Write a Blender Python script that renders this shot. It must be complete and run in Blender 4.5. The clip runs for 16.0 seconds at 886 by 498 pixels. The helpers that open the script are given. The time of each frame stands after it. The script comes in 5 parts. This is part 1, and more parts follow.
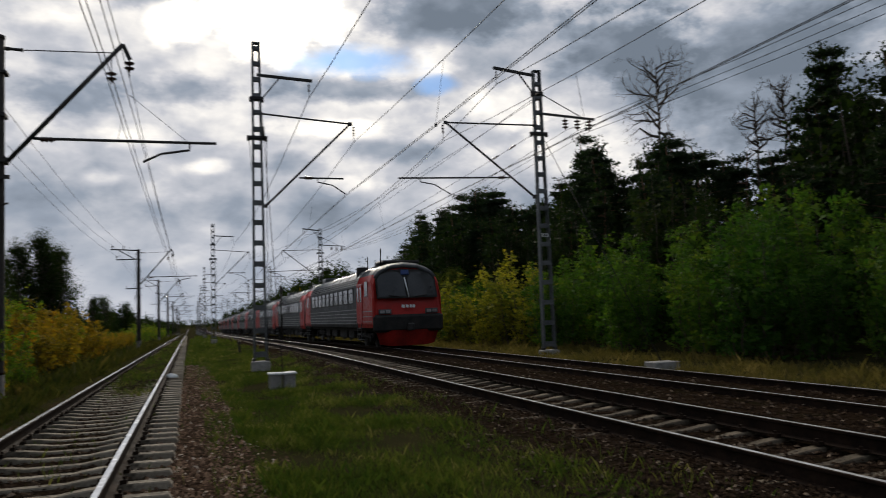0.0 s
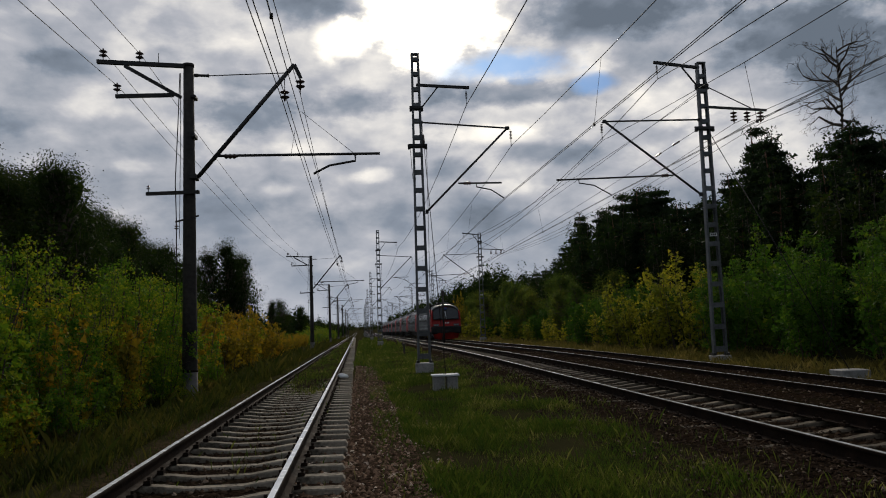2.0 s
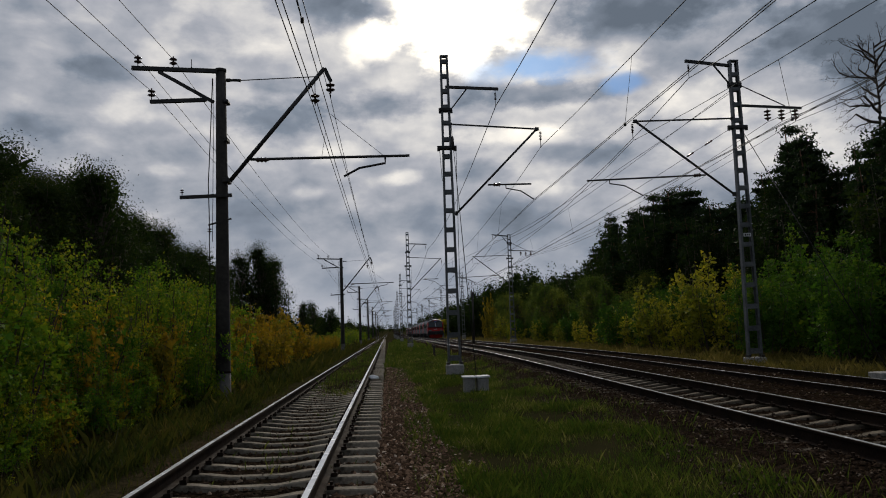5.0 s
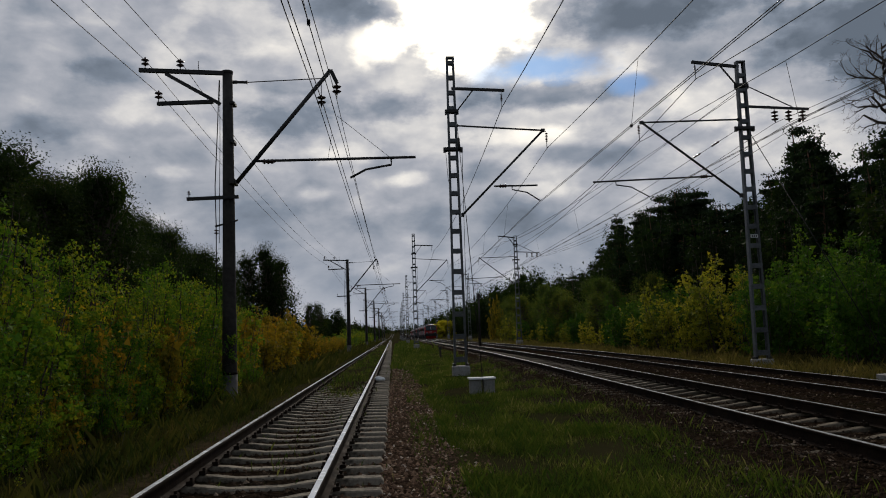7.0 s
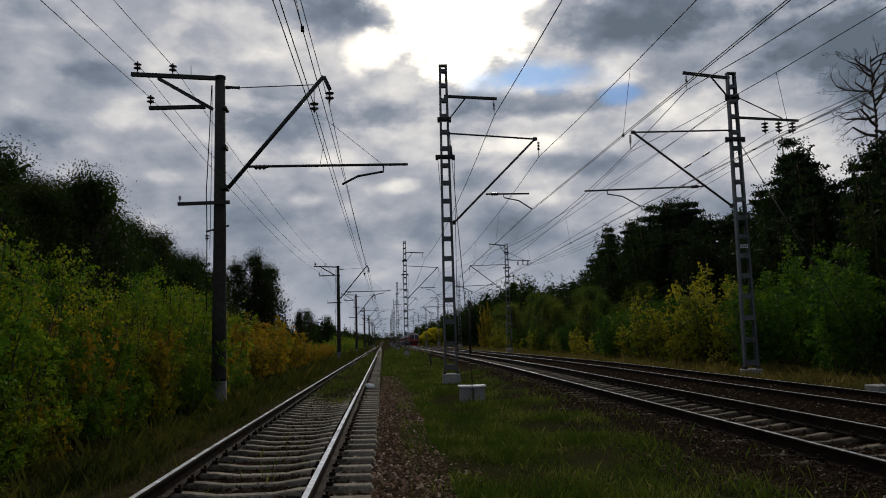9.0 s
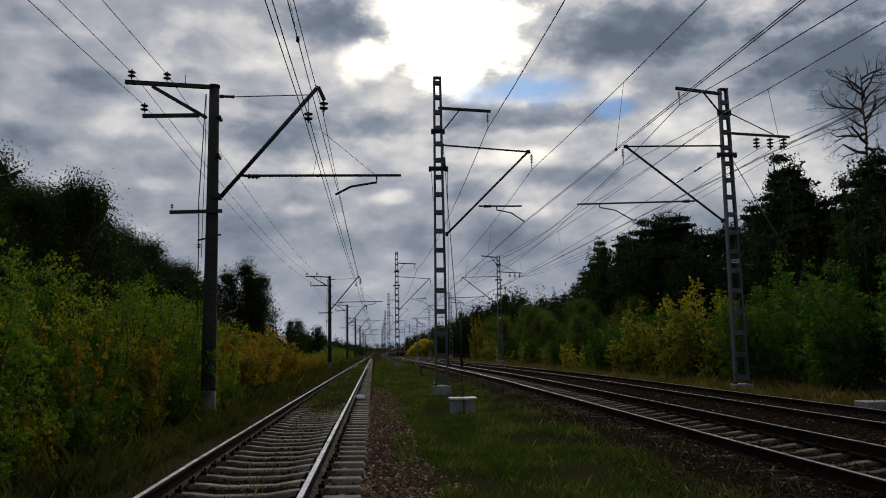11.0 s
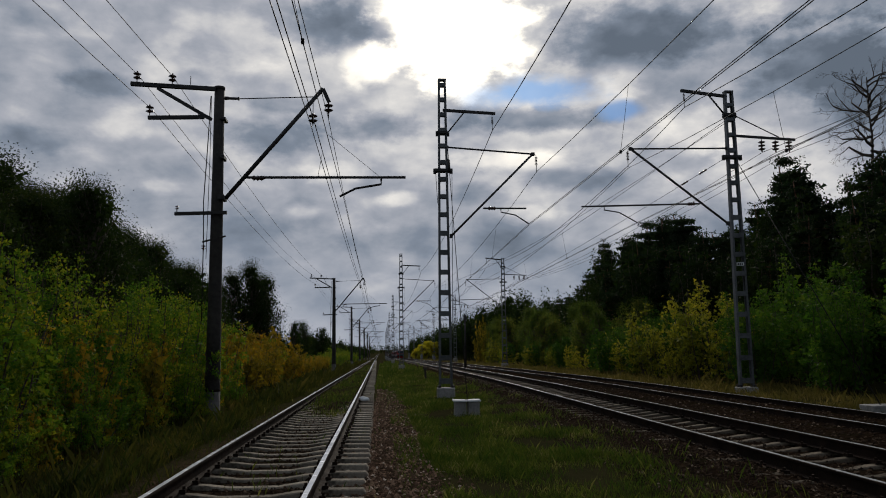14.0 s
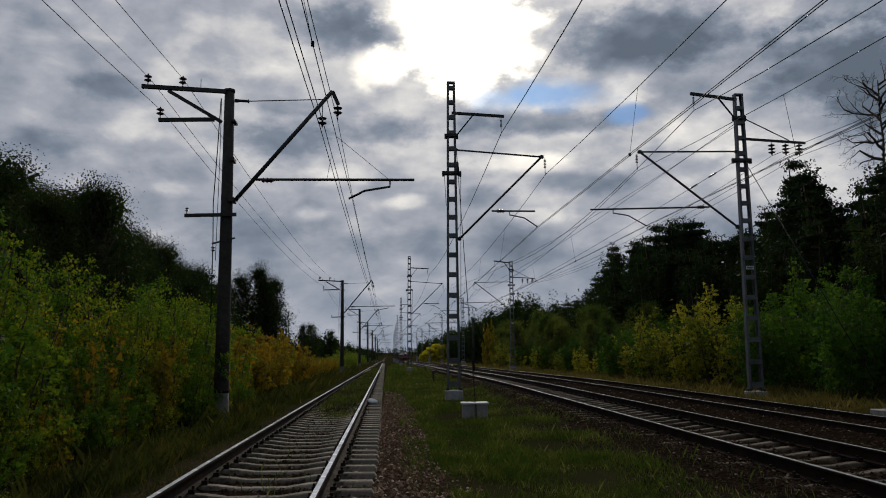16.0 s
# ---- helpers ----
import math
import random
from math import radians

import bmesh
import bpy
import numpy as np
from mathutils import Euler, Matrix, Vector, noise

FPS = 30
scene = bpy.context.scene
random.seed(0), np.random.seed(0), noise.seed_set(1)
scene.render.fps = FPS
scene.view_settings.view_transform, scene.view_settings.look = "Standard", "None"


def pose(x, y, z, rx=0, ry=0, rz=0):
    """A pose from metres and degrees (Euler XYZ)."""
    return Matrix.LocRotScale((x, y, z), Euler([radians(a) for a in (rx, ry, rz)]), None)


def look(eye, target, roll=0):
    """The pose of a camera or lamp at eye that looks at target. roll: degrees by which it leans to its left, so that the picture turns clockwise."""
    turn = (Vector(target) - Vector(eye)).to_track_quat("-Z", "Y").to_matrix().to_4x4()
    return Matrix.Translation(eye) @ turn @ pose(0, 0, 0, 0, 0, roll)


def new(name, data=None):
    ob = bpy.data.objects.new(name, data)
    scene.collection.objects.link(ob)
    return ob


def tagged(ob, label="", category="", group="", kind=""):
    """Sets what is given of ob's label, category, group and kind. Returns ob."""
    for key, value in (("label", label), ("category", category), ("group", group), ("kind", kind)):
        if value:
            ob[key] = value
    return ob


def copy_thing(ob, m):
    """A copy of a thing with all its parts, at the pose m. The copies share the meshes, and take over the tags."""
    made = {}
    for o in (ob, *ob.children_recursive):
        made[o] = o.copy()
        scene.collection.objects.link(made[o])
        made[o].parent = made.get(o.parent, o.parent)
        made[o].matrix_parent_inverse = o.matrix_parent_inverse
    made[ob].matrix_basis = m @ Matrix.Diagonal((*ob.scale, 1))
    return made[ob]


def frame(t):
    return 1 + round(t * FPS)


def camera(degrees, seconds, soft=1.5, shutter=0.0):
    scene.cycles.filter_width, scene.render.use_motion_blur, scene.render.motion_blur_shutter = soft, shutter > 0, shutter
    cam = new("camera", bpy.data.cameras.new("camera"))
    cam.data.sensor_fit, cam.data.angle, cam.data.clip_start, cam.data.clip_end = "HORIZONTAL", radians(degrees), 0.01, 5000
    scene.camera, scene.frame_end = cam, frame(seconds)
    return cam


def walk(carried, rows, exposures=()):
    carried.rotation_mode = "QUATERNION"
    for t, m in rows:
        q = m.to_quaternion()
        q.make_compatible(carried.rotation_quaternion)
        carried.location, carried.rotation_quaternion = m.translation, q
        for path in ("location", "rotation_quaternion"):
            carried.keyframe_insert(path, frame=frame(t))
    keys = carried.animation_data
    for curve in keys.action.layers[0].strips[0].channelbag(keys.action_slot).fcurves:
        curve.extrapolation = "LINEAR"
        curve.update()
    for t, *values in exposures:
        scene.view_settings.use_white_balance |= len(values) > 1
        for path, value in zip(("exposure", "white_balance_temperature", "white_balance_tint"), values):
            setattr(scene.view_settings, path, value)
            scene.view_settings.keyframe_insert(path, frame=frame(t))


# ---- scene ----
cam = camera(60.77, 16.0, soft=1.0, shutter=0.4)
PATH = [
    (0.0, pose(0.026, 0.020, 1.599, 94.907, 2.119, -18.308)),
    (0.5, pose(0.010, 0.008, 1.597, 95.439, 1.823, -12.882)),
    (1.0, pose(0.005, 0.003, 1.593, 95.473, 1.639, -9.429)),
    (1.5, pose(0.014, 0.006, 1.600, 95.467, 1.770, -7.514)),
    (2.0, pose(0.021, 0.006, 1.599, 95.577, 1.983, -6.244)),
    (2.5, pose(0.021, -0.006, 1.607, 95.717, 2.208, -5.487)),
    (3.0, pose(0.014, -0.006, 1.599, 95.812, 2.224, -5.105)),
    (3.5, pose(0.007, -0.008, 1.601, 95.931, 2.135, -4.754)),
    (4.0, pose(0.001, -0.004, 1.597, 95.779, 2.025, -4.491)),
    (6.5, pose(0.006, 0.001, 1.593, 95.838, 2.047, -3.529)),
    (7.0, pose(0.005, -0.002, 1.597, 95.910, 1.963, -3.539)),
    (7.5, pose(0.008, -0.007, 1.598, 95.992, 1.884, -3.741)),
    (8.0, pose(0.003, -0.001, 1.598, 96.099, 1.822, -4.041)),
    (10.5, pose(-0.016, -0.001, 1.602, 97.079, 1.024, -4.639)),
    (11.0, pose(-0.014, -0.001, 1.605, 97.288, 0.919, -4.949)),
    (11.5, pose(-0.010, 0.001, 1.599, 97.489, 0.857, -5.123)),
    (12.0, pose(-0.004, 0.003, 1.603, 97.484, 0.846, -5.152)),
    (12.5, pose(-0.000, -0.002, 1.599, 97.431, 0.887, -4.795)),
    (13.0, pose(-0.005, 0.002, 1.600, 97.407, 0.777, -4.700)),
    (13.5, pose(-0.005, 0.001, 1.600, 97.458, 0.766, -4.706)),
    (14.0, pose(-0.009, 0.003, 1.603, 97.458, 0.740, -4.635)),
    (14.5, pose(-0.009, 0.006, 1.607, 97.527, 0.680, -4.456)),
    (15.0, pose(-0.011, -0.003, 1.604, 97.600, 0.622, -4.331)),
    (15.5, pose(-0.013, -0.007, 1.599, 97.605, 0.552, -4.239)),
    (16.0, pose(-0.017, -0.011, 1.588, 97.682, 0.471, -4.035)),
]
walk(cam, PATH, exposures=[(0.0, 0.50, 6800, 10), (0.5, 0.30, 6800, 10), (1.5, 0.20, 6750, 10), (3.5, 0.12, 6700, 10), (8.0, 0.06, 6650, 10), (10.5, 0.02, 6600, 10), (16.0, -0.02, 6550, 10)])

# ---- world, sun ----
SUN_AZ, SUN_EL = radians(5.9), radians(25.5)
SUN_DIR = Vector((math.sin(SUN_AZ) * math.cos(SUN_EL), math.cos(SUN_AZ) * math.cos(SUN_EL), math.sin(SUN_EL)))


class Net:
    """Short-hand for building node trees."""

    def __init__(self, tree):
        self.t, self.n, self.l = tree, tree.nodes, tree.links

    def add(self, kind, **kw):
        node = self.n.new(kind)
        for k, v in kw.items():
            setattr(node, k, v)
        return node

    def put(self, sock, v):
        if hasattr(v, "is_output"):
            self.l.new(v, sock)
        else:
            sock.default_value = v

    def math(self, op, a, b=0.0, c=0.0, clamp=False):
        m = self.add("ShaderNodeMath", operation=op, use_clamp=clamp)
        for s, v in zip(m.inputs, (a, b, c)):
            self.put(s, v)
        return m.outputs[0]

    def vmath(self, op, a, b=(0, 0, 0)):
        m = self.add("ShaderNodeVectorMath", operation=op)
        self.put(m.inputs[0], a)
        self.put(m.inputs[1], b)
        return m.outputs["Value"] if op in ("DOT_PRODUCT", "LENGTH", "DISTANCE") else m.outputs[0]

    def noise(self, vec, scale, detail=4.0, rough=0.55, out="Fac", warp=0.0):
        m = self.add("ShaderNodeTexNoise")
        if vec is not None:
            self.put(m.inputs["Vector"], vec)
        m.inputs["Scale"].default_value, m.inputs["Detail"].default_value = scale, detail
        m.inputs["Roughness"].default_value, m.inputs["Distortion"].default_value = rough, warp
        return m.outputs[out]

    def range(self, v, a, b, c=0.0, d=1.0, smooth=True):
        m = self.add("ShaderNodeMapRange", interpolation_type="SMOOTHSTEP" if smooth else "LINEAR")
        for s, x in zip(m.inputs, (v, a, b, c, d)):
            self.put(s, x)
        return m.outputs[0]

    def mix(self, f, a, b, mode="MIX"):
        m = self.add("ShaderNodeMix", data_type="RGBA", blend_type=mode)
        self.put(m.inputs[0], f)
        for s, v in ((m.inputs[6], a), (m.inputs[7], b)):
            self.put(s, v if hasattr(v, "is_output") else (*v, 1.0))
        return m.outputs[2]

    def ramp(self, f, stops):
        m = self.add("ShaderNodeValToRGB")
        el = m.color_ramp.elements
        while len(el) < len(stops):
            el.new(0.5)
        for e, (p, c) in zip(el, stops):
            e.position, e.color = p, (*c, 1.0)
        self.put(m.inputs[0], f)
        return m.outputs[0]


def build_world():
    world = bpy.data.worlds.new("sky")
    scene.world = world
    world.use_nodes = True
    world.node_tree.nodes.clear()
    n = Net(world.node_tree)
    way = n.add("ShaderNodeTexCoord").outputs["Generated"]
    sep = n.add("ShaderNodeSeparateXYZ")
    n.put(sep.inputs[0], way)
    x, y, z = sep.outputs
    deg = 180.0 / math.pi
    az = n.math("MULTIPLY", n.math("ARCTAN2", x, y), deg)
    el = n.math("MULTIPLY", n.math("ARCSINE", z), deg)
    # banks of cloud, wider than tall, flattened towards the horizon
    deck = n.add("ShaderNodeCombineXYZ")
    n.put(deck.inputs[0], n.math("DIVIDE", az, 6.6))
    n.put(deck.inputs[1], n.math("DIVIDE", el, 4.0))
    deck = deck.outputs[0]
    big = n.noise(deck, 0.75, 3.0, 0.5, warp=0.35)
    fine = n.noise(deck, 1.7, 9.0, 0.54, warp=0.15)
    edge = n.noise(deck, 1.6, 9.0, 0.6)
    level = n.math("ADD", n.math("MULTIPLY", n.math("SUBTRACT", big, 0.5), 0.75), 0.43)
    level = n.math("ADD", level, n.math("MULTIPLY", n.math("SUBTRACT", fine, 0.5), 0.66))
    # large cloud masses and breaks: azimuth, elevation, half widths in degrees, weight
    masses = [
        (5.8, 23.7, 5.6, 3.9, 1.7), (-0.7, 21.3, 2.2, 1.8, 0.45), (-3.2, 23.8, 4.7, 2.0, -0.46), (0.8, 22.8, 1.3, 1.4, -0.25), (-20.4, 18.3, 2.4, 0.9, -0.26),
        (-13.9, 19.4, 1.6, 0.7, -0.18), (-24.7, 22.0, 2.1, 0.8, -0.14), (-8.1, 18.0, 2.3, 0.7, -0.2), (-8.2, 15.6, 3.8, 1.5, -0.36), (-0.7, 16.6, 3.7, 1.2, -0.36),
        (-23.2, 14.4, 2.6, 0.9, -0.18), (-18.8, 16.0, 1.9, 1.5, 0.16), (-10.5, 22.4, 4.7, 1.9, 0.14), (20.2, 22.4, 7.6, 2.4, -0.46), (32.7, 18.5, 5.0, 2.9, -0.44),
        (11.4, 17.0, 5.6, 1.1, -0.44), (18.3, 19.1, 2.3, 1.6, 0.3), (23.5, 15.4, 3.5, 2.2, 0.24), (10.0, 14.0, 5.2, 0.8, 0.28), (14.7, 12.4, 3.8, 1.0, -0.25),
        (7.7, 11.5, 2.2, 0.9, -0.2), (11.8, 10.0, 2.6, 0.7, 0.2), (1.4, 11.3, 1.6, 0.6, 0.26), (-6.1, 10.2, 1.3, 0.6, 0.16), (-16.2, 11.7, 1.7, 0.6, 0.16),
        (-3.6, 13.2, 2.6, 0.9, 0.22), (-0.5, 4.8, 3.0, 0.9, 0.16), (-8.6, 9.1, 3.8, 1.0, -0.12), (9.8, 7.4, 5.9, 1.0, -0.1), (1.2, 8.0, 4.8, 1.1, -0.12),
        (12.5, 18.9, 5.0, 1.15, 9), (18.5, 17.2, 1.6, 0.7, 9), (42.0, 16.0, 9.0, 5.0, -0.42), (35.5, 23.5, 6.0, 2.5, -0.25), (38.0, 20.0, 3.0, 1.6, 0.12),
        (-28.0, 16.0, 6.0, 3.0, -0.1), (30.5, 11.5, 8.0, 3.2, 0.14)]
    gap = None
    for a0, e0, ra, re, weight in masses:
        da = n.math("DIVIDE", n.math("SUBTRACT", az, a0), ra)
        de = n.math("DIVIDE", n.math("SUBTRACT", el, e0), re)
        d = n.math("SQRT", n.math("ADD", n.math("MULTIPLY", da, da), n.math("MULTIPLY", de, de)))
        d = n.math("ADD", d, n.math("MULTIPLY", n.math("SUBTRACT", edge, 0.5), 2.0))
        w = n.range(d, 1.35, 0.35)
        if weight > 5:
            gap = w if gap is None else n.math("MAXIMUM", gap, w)
        else:
            level = n.math("ADD", level, n.math("MULTIPLY", w, weight))
    # thin cloud near the sun passes its light on
    near = n.math("MAXIMUM", n.vmath("DOT_PRODUCT", way, tuple(SUN_DIR)), 0.0)
    level = n.math("ADD", level, n.math("MULTIPLY", n.math("POWER", near, 40.0), 0.24))
    # the deck darkens away from the sun
    level = n.math("ADD", level, n.range(n.vmath("DOT_PRODUCT", way, tuple(SUN_DIR)), 0.80, 0.1, 0.0, -0.26))
    level = n.math("ADD", level, n.range(el, 15.0, 7.0, 0.0, -0.09))
    tint = n.ramp(level, [(0.0, (0.12, 0.15, 0.195)), (0.22, (0.21, 0.25, 0.315)), (0.45, (0.40, 0.42, 0.475)), (0.68, (0.72, 0.71, 0.70)), (1.0, (1.25, 1.18, 1.05))])
    over = n.range(level, 0.95, 2.0, 1.0, 2.6)
    scaled = n.add("ShaderNodeVectorMath", operation="SCALE")
    n.put(scaled.inputs[0], tint)
    n.put(scaled.inputs["Scale"], over)
    cloud = scaled.outputs[0]
    # haze towards the horizon
    cloud = n.mix(n.range(el, 10.0, 0.0, 0.0, 0.5), cloud, (0.34, 0.38, 0.46))
    sky = n.add("ShaderNodeTexSky", sky_type="NISHITA", sun_disc=False, sun_elevation=SUN_EL, sun_rotation=SUN_AZ)
    clear = n.vmath("MULTIPLY", sky.outputs[0], (0.013, 0.025, 0.048))
    both = n.mix(n.math("MULTIPLY", gap, 0.85), cloud, clear)
    ground = n.mix(n.range(el, -1.0, 0.0), (0.05, 0.055, 0.045), both)
    bg = n.add("ShaderNodeBackground")
    n.put(bg.inputs[0], ground)
    bg.inputs[1].default_value = 1.0
    n.l.new(bg.outputs[0], n.add("ShaderNodeOutputWorld").inputs[0])


build_world()
sun = new("sun", bpy.data.lights.new("sun", "SUN"))
sun.data.energy, sun.data.angle, sun.data.color = 1.5, radians(12), (1.0, 0.93, 0.82)
sun.matrix_world = look(SUN_DIR * 100, (0, 0, 0))


# ---- materials ----
def material(name, build, rough=0.8, metal=0.0, spec=0.3):
    m = bpy.data.materials.new(name)
    m.use_nodes = True
    n = Net(m.node_tree)
    b = n.n["Principled BSDF"]
    b.inputs["Roughness"].default_value, b.inputs["Metallic"].default_value = rough, metal
    b.inputs["Specular IOR Level"].default_value = spec
    build(n, b, n.add("ShaderNodeTexCoord").outputs["Object"])
    return m


def bump(n, b, height, strength=0.4, dist=0.02):
    k = n.add("ShaderNodeBump")
    k.inputs["Strength"].default_value, k.inputs["Distance"].default_value = strength, dist
    n.put(k.inputs["Height"], height)
    n.l.new(k.outputs[0], b.inputs["Normal"])


def worn(dark, light, scale, rough=0.8, metal=0.0, spec=0.3, relief=0.3, dist=0.01, per_object=0.12):
    """Two tones mixed by coarse stains and fine grain."""
    def build(n, b, co):
        f = n.math("ADD", n.math("MULTIPLY", n.noise(co, scale, 3), 0.6), n.math("MULTIPLY", n.noise(co, scale * 9, 5), 0.4))
        c = n.mix(n.range(f, 0.32, 0.68), dark, light)
        r = n.math("ADD", n.math("MULTIPLY", n.add("ShaderNodeObjectInfo").outputs["Random"], 2 * per_object), 1 - per_object)
        s = n.add("ShaderNodeVectorMath", operation="SCALE")
        n.put(s.inputs[0], c)
        n.put(s.inputs["Scale"], r)
        n.put(b.inputs["Base Color"], s.outputs[0])
        n.put(b.inputs["Roughness"], n.range(n.noise(co, scale * 4, 4), 0.3, 0.7, rough - 0.12, min(1, rough + 0.1)))
        bump(n, b, n.noise(co, scale * 14, 4), relief, dist)
    return build


def leafy(name, tones, through_col, rough=0.75):
    """Leaves: a tone per leaf, some light passing through."""
    m = bpy.data.materials.new(name)
    m.use_nodes = True
    n = Net(m.node_tree)
    b = n.n["Principled BSDF"]
    r = n.add("ShaderNodeNewGeometry").outputs["Random Per Island"]
    o = n.add("ShaderNodeObjectInfo").outputs["Random"]
    co = n.add("ShaderNodeTexCoord").outputs["Object"]
    patch = n.noise(co, 0.9, 2)
    f = n.math("ADD", n.math("MULTIPLY", r, 0.4), n.math("ADD", n.math("MULTIPLY", o, 0.3), n.math("MULTIPLY", n.math("SUBTRACT", patch, 0.37), 0.95)), clamp=True)
    c = n.ramp(f, [(i / (len(tones) - 1), t) for i, t in enumerate(tones)])
    n.put(b.inputs["Base Color"], c)
    b.inputs["Roughness"].default_value, b.inputs["Specular IOR Level"].default_value = rough, 0.08
    tr = n.add("ShaderNodeBsdfTranslucent")
    n.put(tr.inputs[0], n.mix(0.6, c, through_col, "MULTIPLY"))
    mx = n.add("ShaderNodeMixShader")
    mx.inputs[0].default_value = 0.42
    n.l.new(b.outputs[0], mx.inputs[1])
    n.l.new(tr.outputs[0], mx.inputs[2])
    n.l.new(mx.outputs[0], n.n["Material Output"].inputs[0])
    return m


def ground_build(n, b, co):
    sep = n.add("ShaderNodeSeparateXYZ")
    n.put(sep.inputs[0], co)
    x = n.math("ADD", sep.outputs[0], n.math("MULTIPLY", n.math("SUBTRACT", n.noise(co, 0.7, 5, 0.65), 0.5), 1.3))
    f = n.math("DIVIDE", n.math("ADD", x, 10.0), 30.0)
    at = lambda v: (v + 10.0) / 30.0
    k, w = (0, 0, 0), (1, 1, 1)
    stone = n.ramp(f, [(at(-3.0), k), (at(-2.5), w), (at(0.2), w), (at(0.7), k), (at(3.6), k), (at(4.3), w), (at(11.9), w), (at(12.6), k)])
    # silted, overgrown bed further along the siding
    silt = n.math("MULTIPLY", n.range(sep.outputs[1], 18.0, 30.0, 0.0, 0.85), n.range(sep.outputs[0], 2.0, 1.0))
    stone = n.math("MULTIPLY", stone, n.math("SUBTRACT", 1.0, silt))
    v = n.add("ShaderNodeTexVoronoi")
    n.put(v.inputs["Vector"], co)
    v.inputs["Scale"].default_value = 19.0
    tone = n.add("ShaderNodeSeparateColor")
    n.put(tone.inputs[0], v.outputs["Color"])
    grit = n.mix(tone.outputs[0], (0.018, 0.012, 0.008), (0.075, 0.048, 0.031))
    grit = n.mix(n.range(n.noise(co, 1.3, 4), 0.5, 0.72, 0, 0.7), grit, (0.028, 0.028, 0.012))
    # ballast darker from the main tracks outwards
    tone_scale = n.range(sep.outputs[0], 3.2, 4.6, 1.0, 0.36)
    # siding bed darkened between the rails, painting the shade of the sleeper gaps
    gap_shade = n.math("MULTIPLY", n.range(sep.outputs[0], -2.5, -2.2), n.range(sep.outputs[0], -0.45, -0.75))
    tone_scale = n.math("MULTIPLY", tone_scale, n.math("SUBTRACT", 1.0, n.math("MULTIPLY", gap_shade, 0.6)))
    toned = n.add("ShaderNodeVectorMath", operation="SCALE")
    n.put(toned.inputs[0], grit)
    n.put(toned.inputs["Scale"], tone_scale)
    grit = toned.outputs[0]
    soil = n.mix(n.noise(co, 2.2, 6), (0.014, 0.018, 0.007), (0.045, 0.036, 0.016))
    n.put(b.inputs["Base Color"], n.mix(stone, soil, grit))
    h = n.math("ADD", n.math("MULTIPLY", n.math("SUBTRACT", 1.0, v.outputs["Distance"]), 0.6), n.math("MULTIPLY", n.noise(co, 30, 3), 0.4))
    bump(n, b, h, 0.8, 0.03)


M = {}
M["ground"] = material("ground", ground_build, 1.0, spec=0.0)
M["concrete"] = material("concrete", worn((0.16, 0.15, 0.135), (0.36, 0.34, 0.31), 1.7, 0.88), 0.88)
M["sleeper"] = material("sleeper_concrete", worn((0.05, 0.042, 0.031), (0.31, 0.262, 0.20), 2.6, 0.9, per_object=0.35), 0.9, spec=0.05)
M["main_sleeper"] = material("dark_sleeper_concrete", worn((0.018, 0.014, 0.010), (0.165, 0.132, 0.094), 2.6, 0.9, per_object=0.35), 0.9, spec=0.05)
M["whitewash"] = material("whitewash", worn((0.55, 0.55, 0.53), (0.86, 0.86, 0.84), 3.0, 0.85), 0.85)
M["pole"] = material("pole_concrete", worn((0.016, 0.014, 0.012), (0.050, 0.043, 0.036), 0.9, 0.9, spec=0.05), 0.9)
M["steel"] = material("painted_steel", worn((0.065, 0.067, 0.068), (0.15, 0.153, 0.153), 1.3, 0.65, 0.1), 0.6)
M["iron"] = material("dark_iron", worn((0.02, 0.019, 0.018), (0.05, 0.044, 0.04), 2.5, 0.65, 0.4), 0.65)
M["wire"] = material("wire", worn((0.012, 0.011, 0.010), (0.028, 0.025, 0.022), 2.0, 0.7, 0.2), 0.7, spec=0.1)
M["glaze"] = material("insulator_glaze", worn((0.03, 0.015, 0.01), (0.07, 0.035, 0.025), 4.0, 0.25, spec=0.5), 0.25)
M["rust"] = material("rail_rust", worn((0.010, 0.0065, 0.005), (0.034, 0.021, 0.014), 3.0, 0.9, 0.0), 0.9, spec=0.05)
M["rail_top"] = material("rail_top", worn((0.62, 0.62, 0.62), (0.82, 0.82, 0.82), 2.0, 0.2, 1.0, relief=0.03), 0.2)
M["main_rail_top"] = material("main_rail_top", worn((0.48, 0.47, 0.46), (0.68, 0.67, 0.66), 2.0, 0.2, 1.0, relief=0.02), 0.2)
M["stone"] = material("ballast_stone", lambda n, b, co: (
    n.put(b.inputs["Base Color"], n.ramp(n.add("ShaderNodeNewGeometry").outputs["Random Per Island"], [(0, (0.032, 0.018, 0.011)), (0.5, (0.105, 0.062, 0.040)), (0.9, (0.20, 0.128, 0.083)), (1, (0.42, 0.35, 0.28))])),
    bump(n, b, n.noise(co, 60, 3), 0.4, 0.01)), 1.0, spec=0.02)
# dark ballast of the main tracks; in the siding it paints sleeper-gap shade
M["main_stone"] = material("dark_ballast_stone", lambda n, b, co: (
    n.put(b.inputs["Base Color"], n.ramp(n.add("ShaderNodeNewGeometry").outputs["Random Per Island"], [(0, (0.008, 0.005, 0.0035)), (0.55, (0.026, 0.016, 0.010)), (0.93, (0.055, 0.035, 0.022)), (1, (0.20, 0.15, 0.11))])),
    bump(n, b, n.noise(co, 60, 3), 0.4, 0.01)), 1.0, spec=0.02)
M["bark"] = material("bark", worn((0.035, 0.026, 0.02), (0.10, 0.075, 0.055), 3.0, 0.95, relief=0.8, dist=0.03), 0.95)
